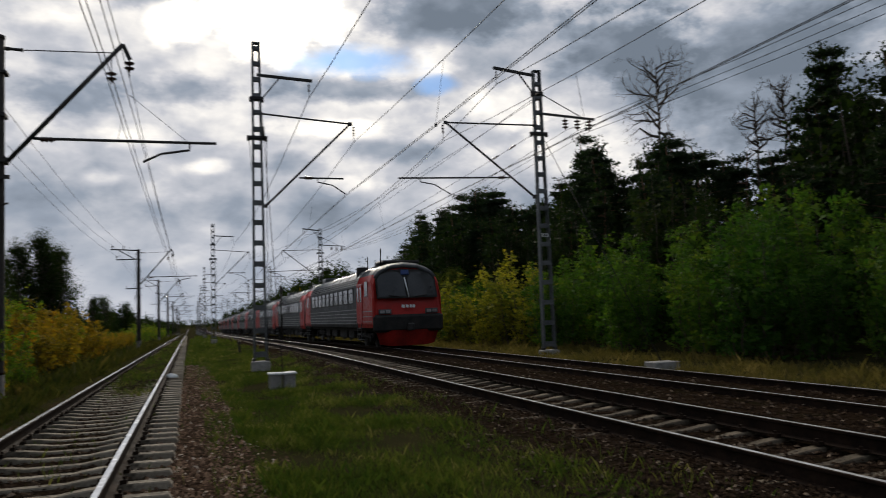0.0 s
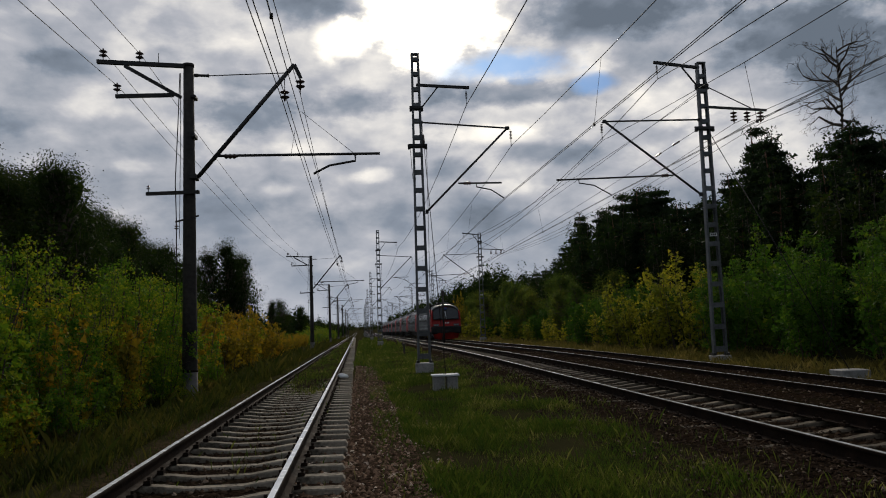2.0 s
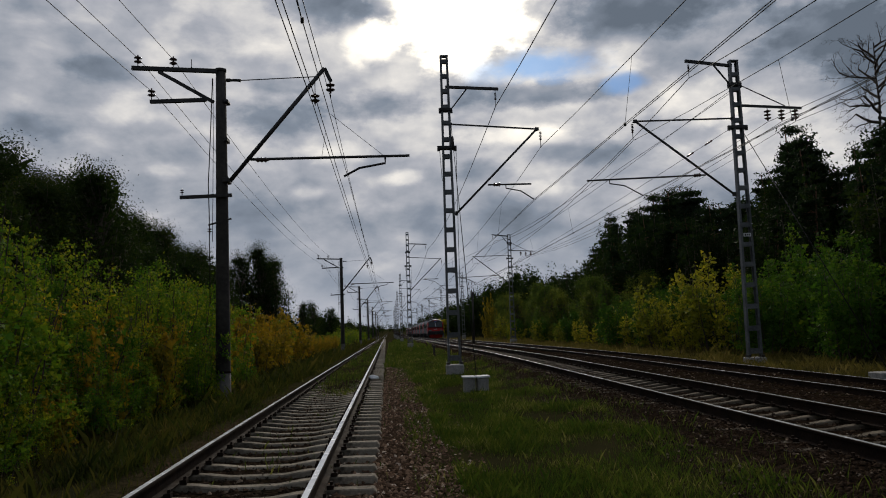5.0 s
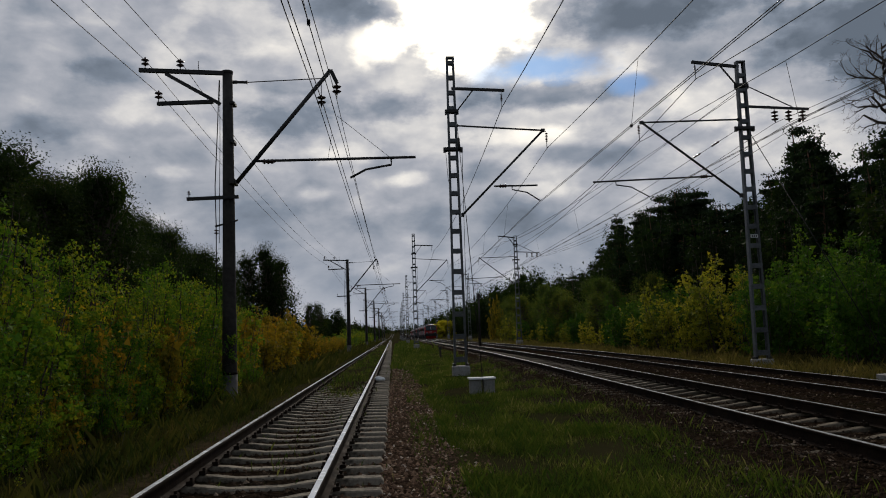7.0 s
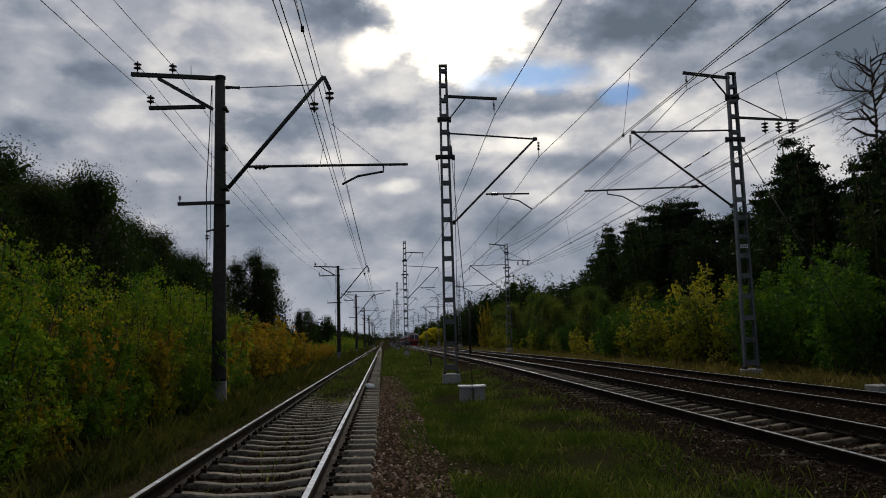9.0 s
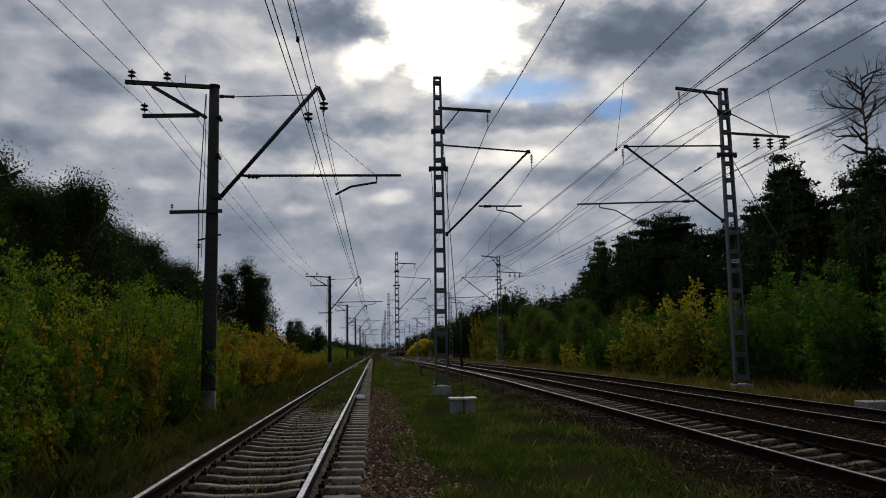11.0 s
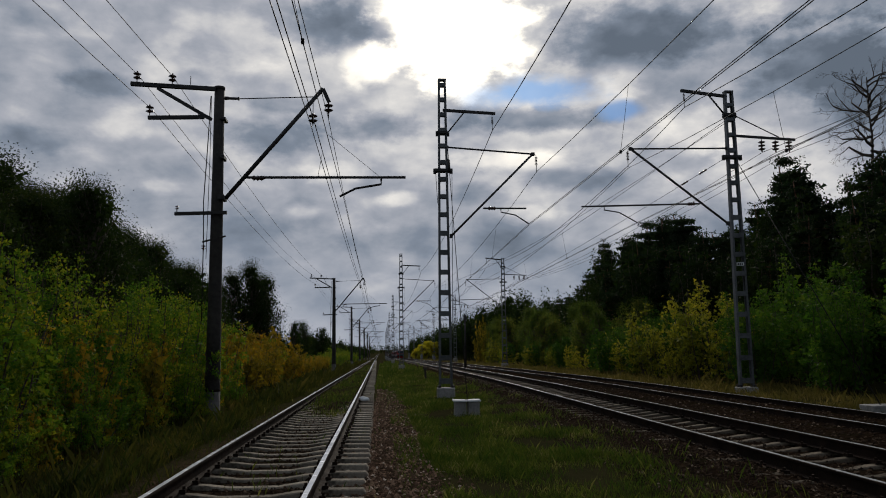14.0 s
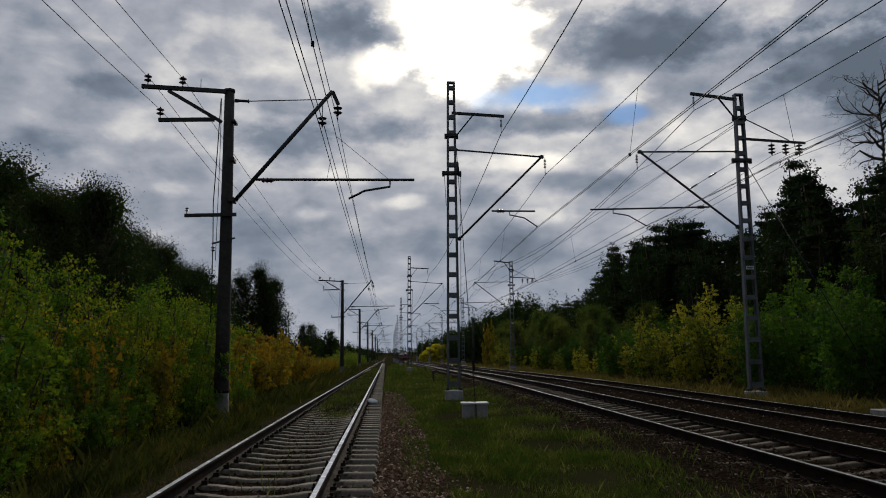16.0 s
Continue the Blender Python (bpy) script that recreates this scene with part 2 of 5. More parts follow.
M["pine_bark"] = material("pine_bark", worn((0.05, 0.028, 0.018), (0.17, 0.085, 0.045), 2.0, 0.95, relief=0.8, dist=0.03), 0.95)
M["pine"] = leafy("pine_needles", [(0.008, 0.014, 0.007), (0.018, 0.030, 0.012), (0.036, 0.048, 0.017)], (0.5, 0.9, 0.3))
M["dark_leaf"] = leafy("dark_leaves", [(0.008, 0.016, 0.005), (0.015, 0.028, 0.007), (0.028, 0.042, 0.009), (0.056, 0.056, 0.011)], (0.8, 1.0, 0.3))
M["green_leaf"] = leafy("green_leaves", [(0.012, 0.034, 0.007), (0.034, 0.088, 0.012), (0.080, 0.145, 0.018), (0.20, 0.22, 0.028)], (0.8, 1.0, 0.3))
M["turning_leaf"] = leafy("turning_leaves", [(0.016, 0.050, 0.008), (0.058, 0.150, 0.016), (0.125, 0.215, 0.019), (0.31, 0.32, 0.024), (0.70, 0.42, 0.026)], (1.0, 0.9, 0.3))
M["yellow_leaf"] = leafy("yellow_leaves", [(0.055, 0.075, 0.012), (0.20, 0.17, 0.018), (0.38, 0.25, 0.02), (0.50, 0.23, 0.018)], (1.0, 0.8, 0.3))
M["mixed_leaf"] = leafy("olive_leaves", [(0.022, 0.048, 0.012), (0.062, 0.100, 0.022), (0.13, 0.155, 0.030), (0.30, 0.23, 0.040)], (0.9, 1.0, 0.35))
M["lime_leaf"] = leafy("yellow_green_leaves", [(0.07, 0.105, 0.014), (0.18, 0.20, 0.024), (0.34, 0.32, 0.03), (0.54, 0.44, 0.045)], (1.0, 0.9, 0.3))
M["bright_leaf"] = leafy("bright_yellow_leaves", [(0.36, 0.34, 0.03), (0.58, 0.52, 0.04), (0.74, 0.64, 0.05)], (1.0, 0.85, 0.3))
M["grass"] = leafy("grass_blades", [(0.013, 0.030, 0.007), (0.040, 0.074, 0.012), (0.098, 0.115, 0.022), (0.40, 0.31, 0.15)], (0.9, 1.0, 0.4))
M["weed"] = leafy("weed_blades", [(0.012, 0.020, 0.005), (0.030, 0.040, 0.009), (0.070, 0.062, 0.016), (0.18, 0.125, 0.045)], (0.9, 1.0, 0.4))
M["dry_grass"] = leafy("dry_grass_blades", [(0.03, 0.042, 0.010), (0.08, 0.075, 0.020), (0.14, 0.115, 0.034), (0.30, 0.23, 0.10)], (1.0, 0.9, 0.5))
M["red_paint"] = material("red_paint", worn((0.36, 0.014, 0.010), (0.50, 0.022, 0.015), 1.2, 0.45, spec=0.25, relief=0.05), 0.45, spec=0.25)
M["grey_paint"] = material("grey_paint", worn((0.03, 0.033, 0.034), (0.06, 0.064, 0.066), 1.2, 0.55, spec=0.2, relief=0.05), 0.55, spec=0.2)
M["roof_paint"] = material("roof_paint", worn((0.07, 0.074, 0.078), (0.13, 0.135, 0.14), 1.5, 0.34, spec=0.6, relief=0.1), 0.34, spec=0.6)
M["cab_grey"] = material("cab_grey", worn((0.05, 0.053, 0.057), (0.085, 0.088, 0.092), 1.4, 0.45, relief=0.05), 0.45)
M["stripe"] = material("stripe_paint", worn((0.55, 0.55, 0.55), (0.72, 0.72, 0.72), 2.0, 0.45, relief=0.05), 0.45)
M["rib"] = material("rib_paint", worn((0.24, 0.24, 0.235), (0.36, 0.36, 0.35), 2.0, 0.5, relief=0.05), 0.5)
M["black"] = material("underframe_black", worn((0.010, 0.010, 0.010), (0.032, 0.028, 0.025), 2.5, 0.8), 0.8)
M["glass"] = material("window_glass", worn((0.010, 0.012, 0.014), (0.020, 0.022, 0.024), 1.0, 0.16, spec=0.5, relief=0.0), 0.16, spec=0.5)
M["lens"] = material("lamp_lens", worn((0.22, 0.2, 0.2), (0.35, 0.33, 0.33), 6.0, 0.2, spec=0.5, relief=0.0), 0.2)
M["foot"] = material("stained_concrete", worn((0.05, 0.046, 0.042), (0.14, 0.13, 0.12), 1.5, 0.9), 0.9, spec=0.1)
# the train's red made darker, shade under the front put into the colour
M["plough"] = material("shaded_plough_red", worn((0.12, 0.010, 0.007), (0.30, 0.018, 0.012), 1.5, 0.7), 0.7, spec=0.1)
M["badge"] = material("badge_blue", worn((0.02, 0.04, 0.12), (0.03, 0.06, 0.18), 4.0, 0.4, relief=0.0), 0.4)


# ---- building helpers ----
def link(name, bm, mats, parent=None, label="", smooth=False):
    me = bpy.data.meshes.new(name)
    bm.to_mesh(me)
    bm.free()
    for m in (mats if isinstance(mats, (list, tuple)) else [mats]):
        me.materials.append(m)
    if smooth:
        me.polygons.foreach_set("use_smooth", [True] * len(me.polygons))
    ob = new(name, me)
    ob.parent = parent
    return tagged(ob, label)


def part(name, bm, mats, parent, label="", smooth=False):
    return link(name, bm, mats, parent, label, smooth)


def thing(name, label, category, group="", kind="", at=(0, 0, 0)):
    ob = new(name)
    ob.empty_display_size = 0.2
    ob.matrix_basis = Matrix.Translation(at)
    return tagged(ob, label, category, group, kind)


def box(bm, size, at, turn=None, bevel=0.0, mat=0):
    made = bmesh.ops.create_cube(bm, size=1.0)["verts"]
    m = Matrix.Translation(at) @ (turn if turn is not None else Matrix()) @ Matrix.Diagonal((*size, 1))
    bmesh.ops.transform(bm, matrix=m, verts=made)
    faces = {f for v in made for f in v.link_faces}
    for f in faces:
        f.material_index = mat
    if bevel:
        edges = list({e for v in made for e in v.link_edges})
        bmesh.ops.bevel(bm, geom=edges, offset=bevel, segments=1, affect="EDGES")
    return bm


def tube(bm, pts, radii, sides=6, mat=0, caps=True):
    """A tube through points with a radius at each."""
    pts = [Vector(p) for p in pts]
    if not isinstance(radii, (list, tuple)):
        radii = [radii] * len(pts)
    rings, side = [], None
    for i, p in enumerate(pts):
        d = (pts[min(i + 1, len(pts) - 1)] - pts[max(i - 1, 0)]).normalized()
        if side is None:
            side = d.orthogonal().normalized()
        side = (side - d * side.dot(d))
        side = side.normalized() if side.length > 1e-6 else d.orthogonal().normalized()
        up = d.cross(side)
        rings.append([bm.verts.new(p + radii[i] * (math.cos(2 * math.pi * k / sides) * side + math.sin(2 * math.pi * k / sides) * up)) for k in range(sides)])
    for a, b in zip(rings, rings[1:]):
        for k in range(sides):
            f = bm.faces.new((a[k], a[(k + 1) % sides], b[(k + 1) % sides], b[k]))
            f.material_index = mat
            f.smooth = True
    if caps:
        for r, flip in ((rings[0], True), (rings[-1], False)):
            f = bm.faces.new(r[::-1] if flip else r)
            f.material_index = mat
    return bm


def bar(bm, a, b, w, h, mat=0):
    """A straight bar of w by h from a to b."""
    a, b = Vector(a), Vector(b)
    d = b - a
    turn = d.to_track_quat("X", "Z").to_matrix().to_4x4()
    return box(bm, (d.length, w, h), (a + b) / 2, turn, mat=mat)


def lathe(bm, profile, at, sides=10, mat=0):
    """Rings of (radius, height) about a vertical axis."""
    rings = [[bm.verts.new((at[0] + r * math.cos(2 * math.pi * k / sides), at[1] + r * math.sin(2 * math.pi * k / sides), at[2] + z)) for k in range(sides)] for r, z in profile]
    for a, b in zip(rings, rings[1:]):
        for k in range(sides):
            f = bm.faces.new((a[k], a[(k + 1) % sides], b[(k + 1) % sides], b[k]))
            f.material_index, f.smooth = mat, True
    bm.faces.new(rings[0][::-1]).material_index = mat
    bm.faces.new(rings[-1]).material_index = mat
    return bm


def quads_mesh(name, v, mat):
    """A mesh of loose quads from an array (count, 4, 3)."""
    v = np.asarray(v, dtype=np.float32)
    me = bpy.data.meshes.new(name)
    count = len(v)
    me.vertices.add(count * 4)
    me.vertices.foreach_set("co", v.reshape(-1))
    me.loops.add(count * 4)
    me.loops.foreach_set("vertex_index", np.arange(count * 4, dtype=np.int32))
    me.polygons.add(count)
    me.polygons.foreach_set("loop_start", np.arange(count, dtype=np.int32) * 4)
    me.update(calc_edges=True)
    me.materials.append(mat)
    return me


def tris_mesh(name, v, mat):
    """A mesh of loose triangles from an array (count, 3, 3)."""
    v = np.asarray(v, dtype=np.float32)
    me = bpy.data.meshes.new(name)
    count = len(v)
    me.vertices.add(count * 3)
    me.vertices.foreach_set("co", v.reshape(-1))
    me.loops.add(count * 3)
    me.loops.foreach_set("vertex_index", np.arange(count * 3, dtype=np.int32))
    me.polygons.add(count)
    me.polygons.foreach_set("loop_start", np.arange(count, dtype=np.int32) * 3)
    me.update(calc_edges=True)
    me.materials.append(mat)
    return me


def leaf_tris(*given, **named):
    return leaf_quads(*given, **named)[:, 1:]


def leaf_quads(centres, size, rng, flat=0.0, long=1.6, droop=0.0):
    """Pointed leaves at the centres, turned at random; flat pulls their faces upwards."""
    n = len(centres)
    nrm = rng.normal(size=(n, 3))
    nrm[:, 2] = nrm[:, 2] * (1 - flat) + flat * 2.0
    nrm /= np.linalg.norm(nrm, axis=1)[:, None]
    a = np.cross(nrm, rng.normal(size=(n, 3)))
    a[:, 2] -= droop
    a /= np.linalg.norm(a, axis=1)[:, None]
    b = np.cross(nrm, a)
    b /= np.linalg.norm(b, axis=1)[:, None] + 1e-9
    s = size * rng.uniform(0.6, 1.35, size=n)[:, None]
    bend = nrm * s * 0.18
    return np.stack([centres - a * s * long / 2, centres - b * s / 2 - bend, centres + a * s * long / 2, centres + b * s / 2 - bend], axis=1)


# ---- the lie of the land ----
def line_fall(x, y):
    """How the tops of masts and poles fall along the line."""
    k = 1.0 if x < 1.0 else (0.3 if x > 4.0 else 1.0 - 0.7 * (x - 1.0) / 3.0)
    run = min(max(y - 30.0, 0.0), 470.0)
    return -0.0085 * k * run * run / (run + 12.0) if run else 0.0


def dip(x, y):
    """The line falls away at about one in a hundred: the siding at once, the main tracks a little later."""
    side = -0.0093 * min(max(y - 12.0, 0.0), 520.0)
    run = min(max(y - 30.0, 0.0), 502.0)
    main = -0.0093 * run * run / (run + 12.0)
    k = 0.0 if x < 0.5 else (1.0 if x > 4.0 else (x - 0.5) / 3.5)
    return side * (1 - k) + main * k


def drift(x, y):
    """The siding bears slightly away from the main tracks."""
    return -0.0052 * min(max(y - 12.0, 0.0), 400.0) * (1.0 if x < 0.5 else max(0.0, 1 - (x - 0.5) / 2.0))


def bed(x):
    """Height of the ground across the tracks."""
    xs = [-60, -9, -6.5, -4.8, -3.7, -3.0, -2.5, -2.2, -0.9, -0.68, -0.2, 0.5, 1.2, 3.2, 4.0, 4.4, 4.95, 5.2, 6.6, 6.9, 7.2, 8.5, 8.9, 11.3, 11.9, 12.8, 15, 20, 60]
    zs = [0.3, -0.35, -0.42, -0.36, -0.14, 0.055, 0.045, -0.062, -0.062, -0.03, -0.05, -0.13, -0.17, -0.16, -0.08, 0.02, 0.03, -0.05, -0.05, 0.0, -0.01, -0.04, -0.04, -0.04, -0.12, -0.26, -0.25, -0.1, 0.6]
    return float(np.interp(x, xs, zs))


def ground_z(x, y):
    u = x - drift(x, y)
    fill = 0.095 * min(max((y - 20.0) / 9.0, 0.0), 1.0) if -2.25 < u < -0.85 else 0.0
    return bed(u) + fill + dip(x, y)


def build_ground():
    xs = sorted({-2600, -1200, -500, -200, -100, *range(-60, -9, 5), *np.arange(-9, 16.01, 0.25).tolist(), *range(20, 61, 5), 100, 200, 500, 1200, 2600})
    ys = sorted({-300, -100, -50, *np.arange(-20, 60, 0.5).tolist(), *range(60, 200, 5), *range(200, 520, 20), 600, 1000, 1800, 3400})
    bm = bmesh.new()
    grid = []
    for y in ys:
        row = []
        for x in xs:
            rough = 0.0 if (-3.2 < x < 0.0 or 4.4 < x < 11.7) else 0.06
            z = ground_z(x, y) + rough * 0.7 * (noise.noise(Vector((x * 0.8, y * 0.5, 0))) - 0.4) + 0.008 * (noise.noise(Vector((x * 3, y * 3, 5))) - 0.5)
            row.append(bm.verts.new((x, y, z)))
        grid.append(row)
    for a, b in zip(grid, grid[1:]):
        for i in range(len(xs) - 1):
            bm.faces.new((a[i], a[i + 1], b[i + 1], b[i])).smooth = True
    tagged(link("ground", bm, M["ground"]), "bare soil and crushed-stone ballast beside railway tracks", "ground", kind="structure")


build_ground()

# ---- tracks ----
TRACK_A, TRACK_B, TRACK_C = -1.545, 5.835, 9.93
SPACING = 0.60
RAIL_PROFILE = [(-0.075, 0), (0.075, 0), (0.075, 0.012), (0.012, 0.03), (0.010, 0.135), (0.036, 0.148), (0.036, 0.172), (0.028, 0.18), (-0.028, 0.18), (-0.036, 0.172), (-0.036, 0.148), (-0.010, 0.135), (-0.012, 0.03), (-0.075, 0.012)]


def sleeper_mesh(mat):
    """A concrete sleeper, lower in the middle, with rail pads and clips."""
    bm = bmesh.new()
    xs = [-1.36, -1.33, -0.95, -0.55, -0.3, 0.3, 0.55, 0.95, 1.33, 1.36]
    zt = [-0.02, 0.02, 0.025, 0.0, -0.035, -0.035, 0.0, 0.025, 0.02, -0.02]
    wt = [0.055, 0.07, 0.07, 0.066, 0.062, 0.062, 0.066, 0.07, 0.07, 0.055]
    rings = [[bm.verts.new(p) for p in ((x, -w - 0.03, -0.16), (x, -w - 0.012, z - 0.015), (x, -w, z), (x, w, z), (x, w + 0.012, z - 0.015), (x, w + 0.03, -0.16))] for x, z, w in zip(xs, zt, wt)]
    for a, b in zip(rings, rings[1:]):
        for k in range(5):
            bm.faces.new((a[k], b[k], b[k + 1], a[k + 1]))
    bm.faces.new(rings[0])
    bm.faces.new(rings[-1][::-1])
    for s in (-1, 1):
        for d in (-0.105, 0.105):
            box(bm, (0.07, 0.10, 0.045), (s * 0.7925 + d, 0, 0.04), mat=1)
            box(bm, (0.03, 0.035, 0.05), (s * 0.7925 + d * 1.1, 0, 0.07), mat=1)
    me = bpy.data.meshes.new("sleeper")
    bm.to_mesh(me)
    bm.free()
    me.materials.append(mat)
    me.materials.append(M["rust"])
    return me


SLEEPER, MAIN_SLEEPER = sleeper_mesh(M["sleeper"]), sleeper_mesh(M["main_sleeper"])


def build_track(centre, lift, near, far_parts, phase, label, polish):
    tr = thing("track", label, "railway track", "railway tracks", "structure")
    ys = [-14.0, 0, 10, 20, 30, 40, 55, 70, 85, 100, 115, 130, 150, 170, 260, 500, 900]
    for s in (-1, 1):
        bm = bmesh.new()
        rings = [[bm.verts.new((centre + drift(centre, y) + s * 0.7925 + px, y, 0.02 + lift + pz + dip(centre, y))) for px, pz in RAIL_PROFILE] for y in ys]
        for a, b in zip(rings, rings[1:]):
            for k in range(len(RAIL_PROFILE)):
                f = bm.faces.new((a[k], a[(k + 1) % 14], b[(k + 1) % 14], b[k]))
                f.material_index = 1 if k == 7 else 0
        part("rail", bm, [M["rust"], M["rail_top" if centre < 0 else "main_rail_top"]], tr, polish)
    r = random.Random(int(centre * 10) + 50)
    rest = []
    k = 0
    while True:
        y = near + phase + SPACING * k
        k += 1
        if y > 240:
            break
        m = Matrix.Translation((centre + drift(centre, y) + r.uniform(-0.02, 0.02), y + r.uniform(-0.03, 0.03), lift + dip(centre, y) + r.uniform(-0.012, 0.008))) @ Matrix.Rotation(r.uniform(-0.012, 0.012), 4, "Z")
        if y < far_parts:
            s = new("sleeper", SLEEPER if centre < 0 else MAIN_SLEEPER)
            s.parent, s.matrix_basis = tr, m
        else:
            rest.append(m)
    bm = bmesh.new()
    for m in rest:
        box(bm, (2.7, 0.24, 0.18), m.translation + Vector((0, 0, -0.07)))
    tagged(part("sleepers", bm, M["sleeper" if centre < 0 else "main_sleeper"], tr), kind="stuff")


build_track(TRACK_A, 0.0, -6, 75, 0.0, "siding track with polished rails on concrete sleepers", "polished steel running surface on rusty rail")
build_track(TRACK_B, 0.0, -6, 85, 0.2, "main track with rusty-sided rails on concrete sleepers", "polished steel running surface on rusty rail")
build_track(TRACK_C, -0.11, -6, 60, 0.4, "far main track on concrete sleepers in dark ballast", "polished steel running surface on rusty rail")


# ---- overhead line supports ----
def insulator(parent, at, size=1.0, discs=3, up=False, label="dark glazed insulator"):
    """A string of glazed discs hanging from (or standing on) a point."""
    bm = bmesh.new()
    prof = []
    s = -1 if not up else 1
    h = 0.0
    prof.append((0.018 * size, h))
    for _ in range(discs):
        prof += [(0.02 * size, h + 0.02 * size), (0.11 * size, h + 0.05 * size), (0.09 * size, h + 0.075 * size), (0.03 * size, h + 0.085 * size)]
        h += 0.11 * size
    prof.append((0.018 * size, h + 0.03 * size))
    prof = [(r, s * z) for r, z in prof]
    lathe(bm, prof if up else prof[::-1], at, 8)
    return part("insulator", bm, M["glaze"], parent, label)


def link_rod(parent, a, b, r=0.012, name="rod", mat="iron"):
    bm = bmesh.new()
    tube(bm, [a, b], r, 6)
    return part(name, bm, M[mat], parent)


def ladder_mast(name, label, height, top_w, base_w, base_z, battens):
    """A lattice mast: two tapering channels joined by batten plates on a concrete foot."""
    mast = thing(name, label, "mast", "lattice masts of the overhead line")
    half = lambda z: (base_w + (top_w - base_w) * (z - base_z) / (height - base_z)) / 2
    for s in (-1, 1):
        bm = bmesh.new()
        b, t = half(base_z), half(height)
        for dx, dy, wx, wy in ((0, 0, 0.018, 0.20), (-s * 0.035, -0.093, 0.07, 0.014), (-s * 0.035, 0.093, 0.07, 0.014)):
            for lo, hi in ((base_z, height),):
                a0, a1 = Vector((s * b + dx, dy, lo)), Vector((s * t + dx, dy, hi))
                vs = []
                for p in (a0, a1):
                    for qx, qy in ((-1, -1), (1, -1), (1, 1), (-1, 1)):
                        vs.append(bm.verts.new((p.x + qx * wx / 2, p.y + qy * wy / 2, p.z)))
                for k in range(4):
                    bm.faces.new((vs[k], vs[(k + 1) % 4], vs[4 + (k + 1) % 4], vs[4 + k]))
                bm.faces.new(vs[3::-1])
                bm.faces.new(vs[4:])
        part("leg", bm, M["steel"], mast)
    z, k = base_z + 0.25, 0
    while z < height:
        f = (z - base_z) / (height - base_z)
        w = 2 * half(z) - 0.03
        tall = 0.20 - 0.06 * f
        for dy in (-0.104, 0.104):
            bm = bmesh.new()
            box(bm, (w, 0.008, tall), (0, dy, z), bevel=0.002)
            part("batten", bm, M["steel"], mast)
        z += 0.88 - 0.30 * f
    bm = bmesh.new()
    box(bm, (top_w + 0.02, 0.24, 0.05), (0, 0, height + 0.025))
    part("cap_plate", bm, M["steel"], mast)
    bm = bmesh.new()
    box(bm, (base_w + 0.16, 0.55, 3.2), (0, 0, base_z - 1.59), bevel=0.03)
    for sx in (-1, 1):
        box(bm, (0.10, 0.30, 0.10), (sx * base_w / 2, 0, base_z + 0.05), mat=1)
    part("foundation", bm, [M["concrete"], M["iron"]], mast, "weathered concrete foundation")
    return mast


def cantilever(mast, side, root_hi, tip, root_lo, reg_root, reg_end, drop, bend, contact):
    """A bracket: tie rod, strut, registration arm with its steady arm, suspension string."""
    v = lambda p: (p[0] * side, 0.0, p[1])
    link_rod(mast, v(root_hi), v(tip), 0.034, "tie_rod")
    link_rod(mast, v(root_lo), v(tip), 0.045, "strut")
    link_rod(mast, v(reg_root), v(reg_end), 0.034, "registration_arm")
    bm = bmesh.new()
    tube(bm, [v(drop), (drop[0] * side, 0, drop[1] - 0.15), v(bend), v(contact)], 0.026, 6)
    part("steady_arm", bm, M["iron"], mast)
    bm = bmesh.new()
    d = (Vector(v(reg_end)) - Vector(v(reg_root))).normalized()
    a = Vector(v(reg_root)) + d * 0.15
    pts = [a + d * (0.05 * i) for i in range(9)]
    tube(bm, pts, [0.03, 0.03, 0.085, 0.04, 0.085, 0.04, 0.085, 0.03, 0.03], 8)
    part("insulator", bm, M["glaze"], mast, "ribbed dark insulator")
    for size, p in (((0.16, 0.10, 0.14), tip), ((0.12, 0.14, 0.16), root_lo), ((0.12, 0.14, 0.12), root_hi)):
        bm = bmesh.new()
        box(bm, size, v(p), bevel=0.02)
        part("bracket_fitting", bm, M["iron"], mast)
    hang = Vector(v(tip)) + Vector((0.13 * side, 0, -0.10))
    insulator(mast, hang, 0.55, 6)
    link_rod(mast, Vector(v(tip)), hang + Vector((0, 0, 0.05)), 0.012, "hanger")
    link_rod(mast, hang - Vector((0, 0, 0.32)), hang - Vector((0, 0, 0.65)), 0.014, "hanger")


def clamp_band(mast, z, w):
    bm = bmesh.new()
    box(bm, (w, 0.30, 0.12), (0, 0, z), bevel=0.01)
    for s in (-1, 1):
        box(bm, (0.10, 0.10, 0.20), (s * w / 2, 0, z - 0.02))
    part("clamp_band", bm, M["iron"], mast)


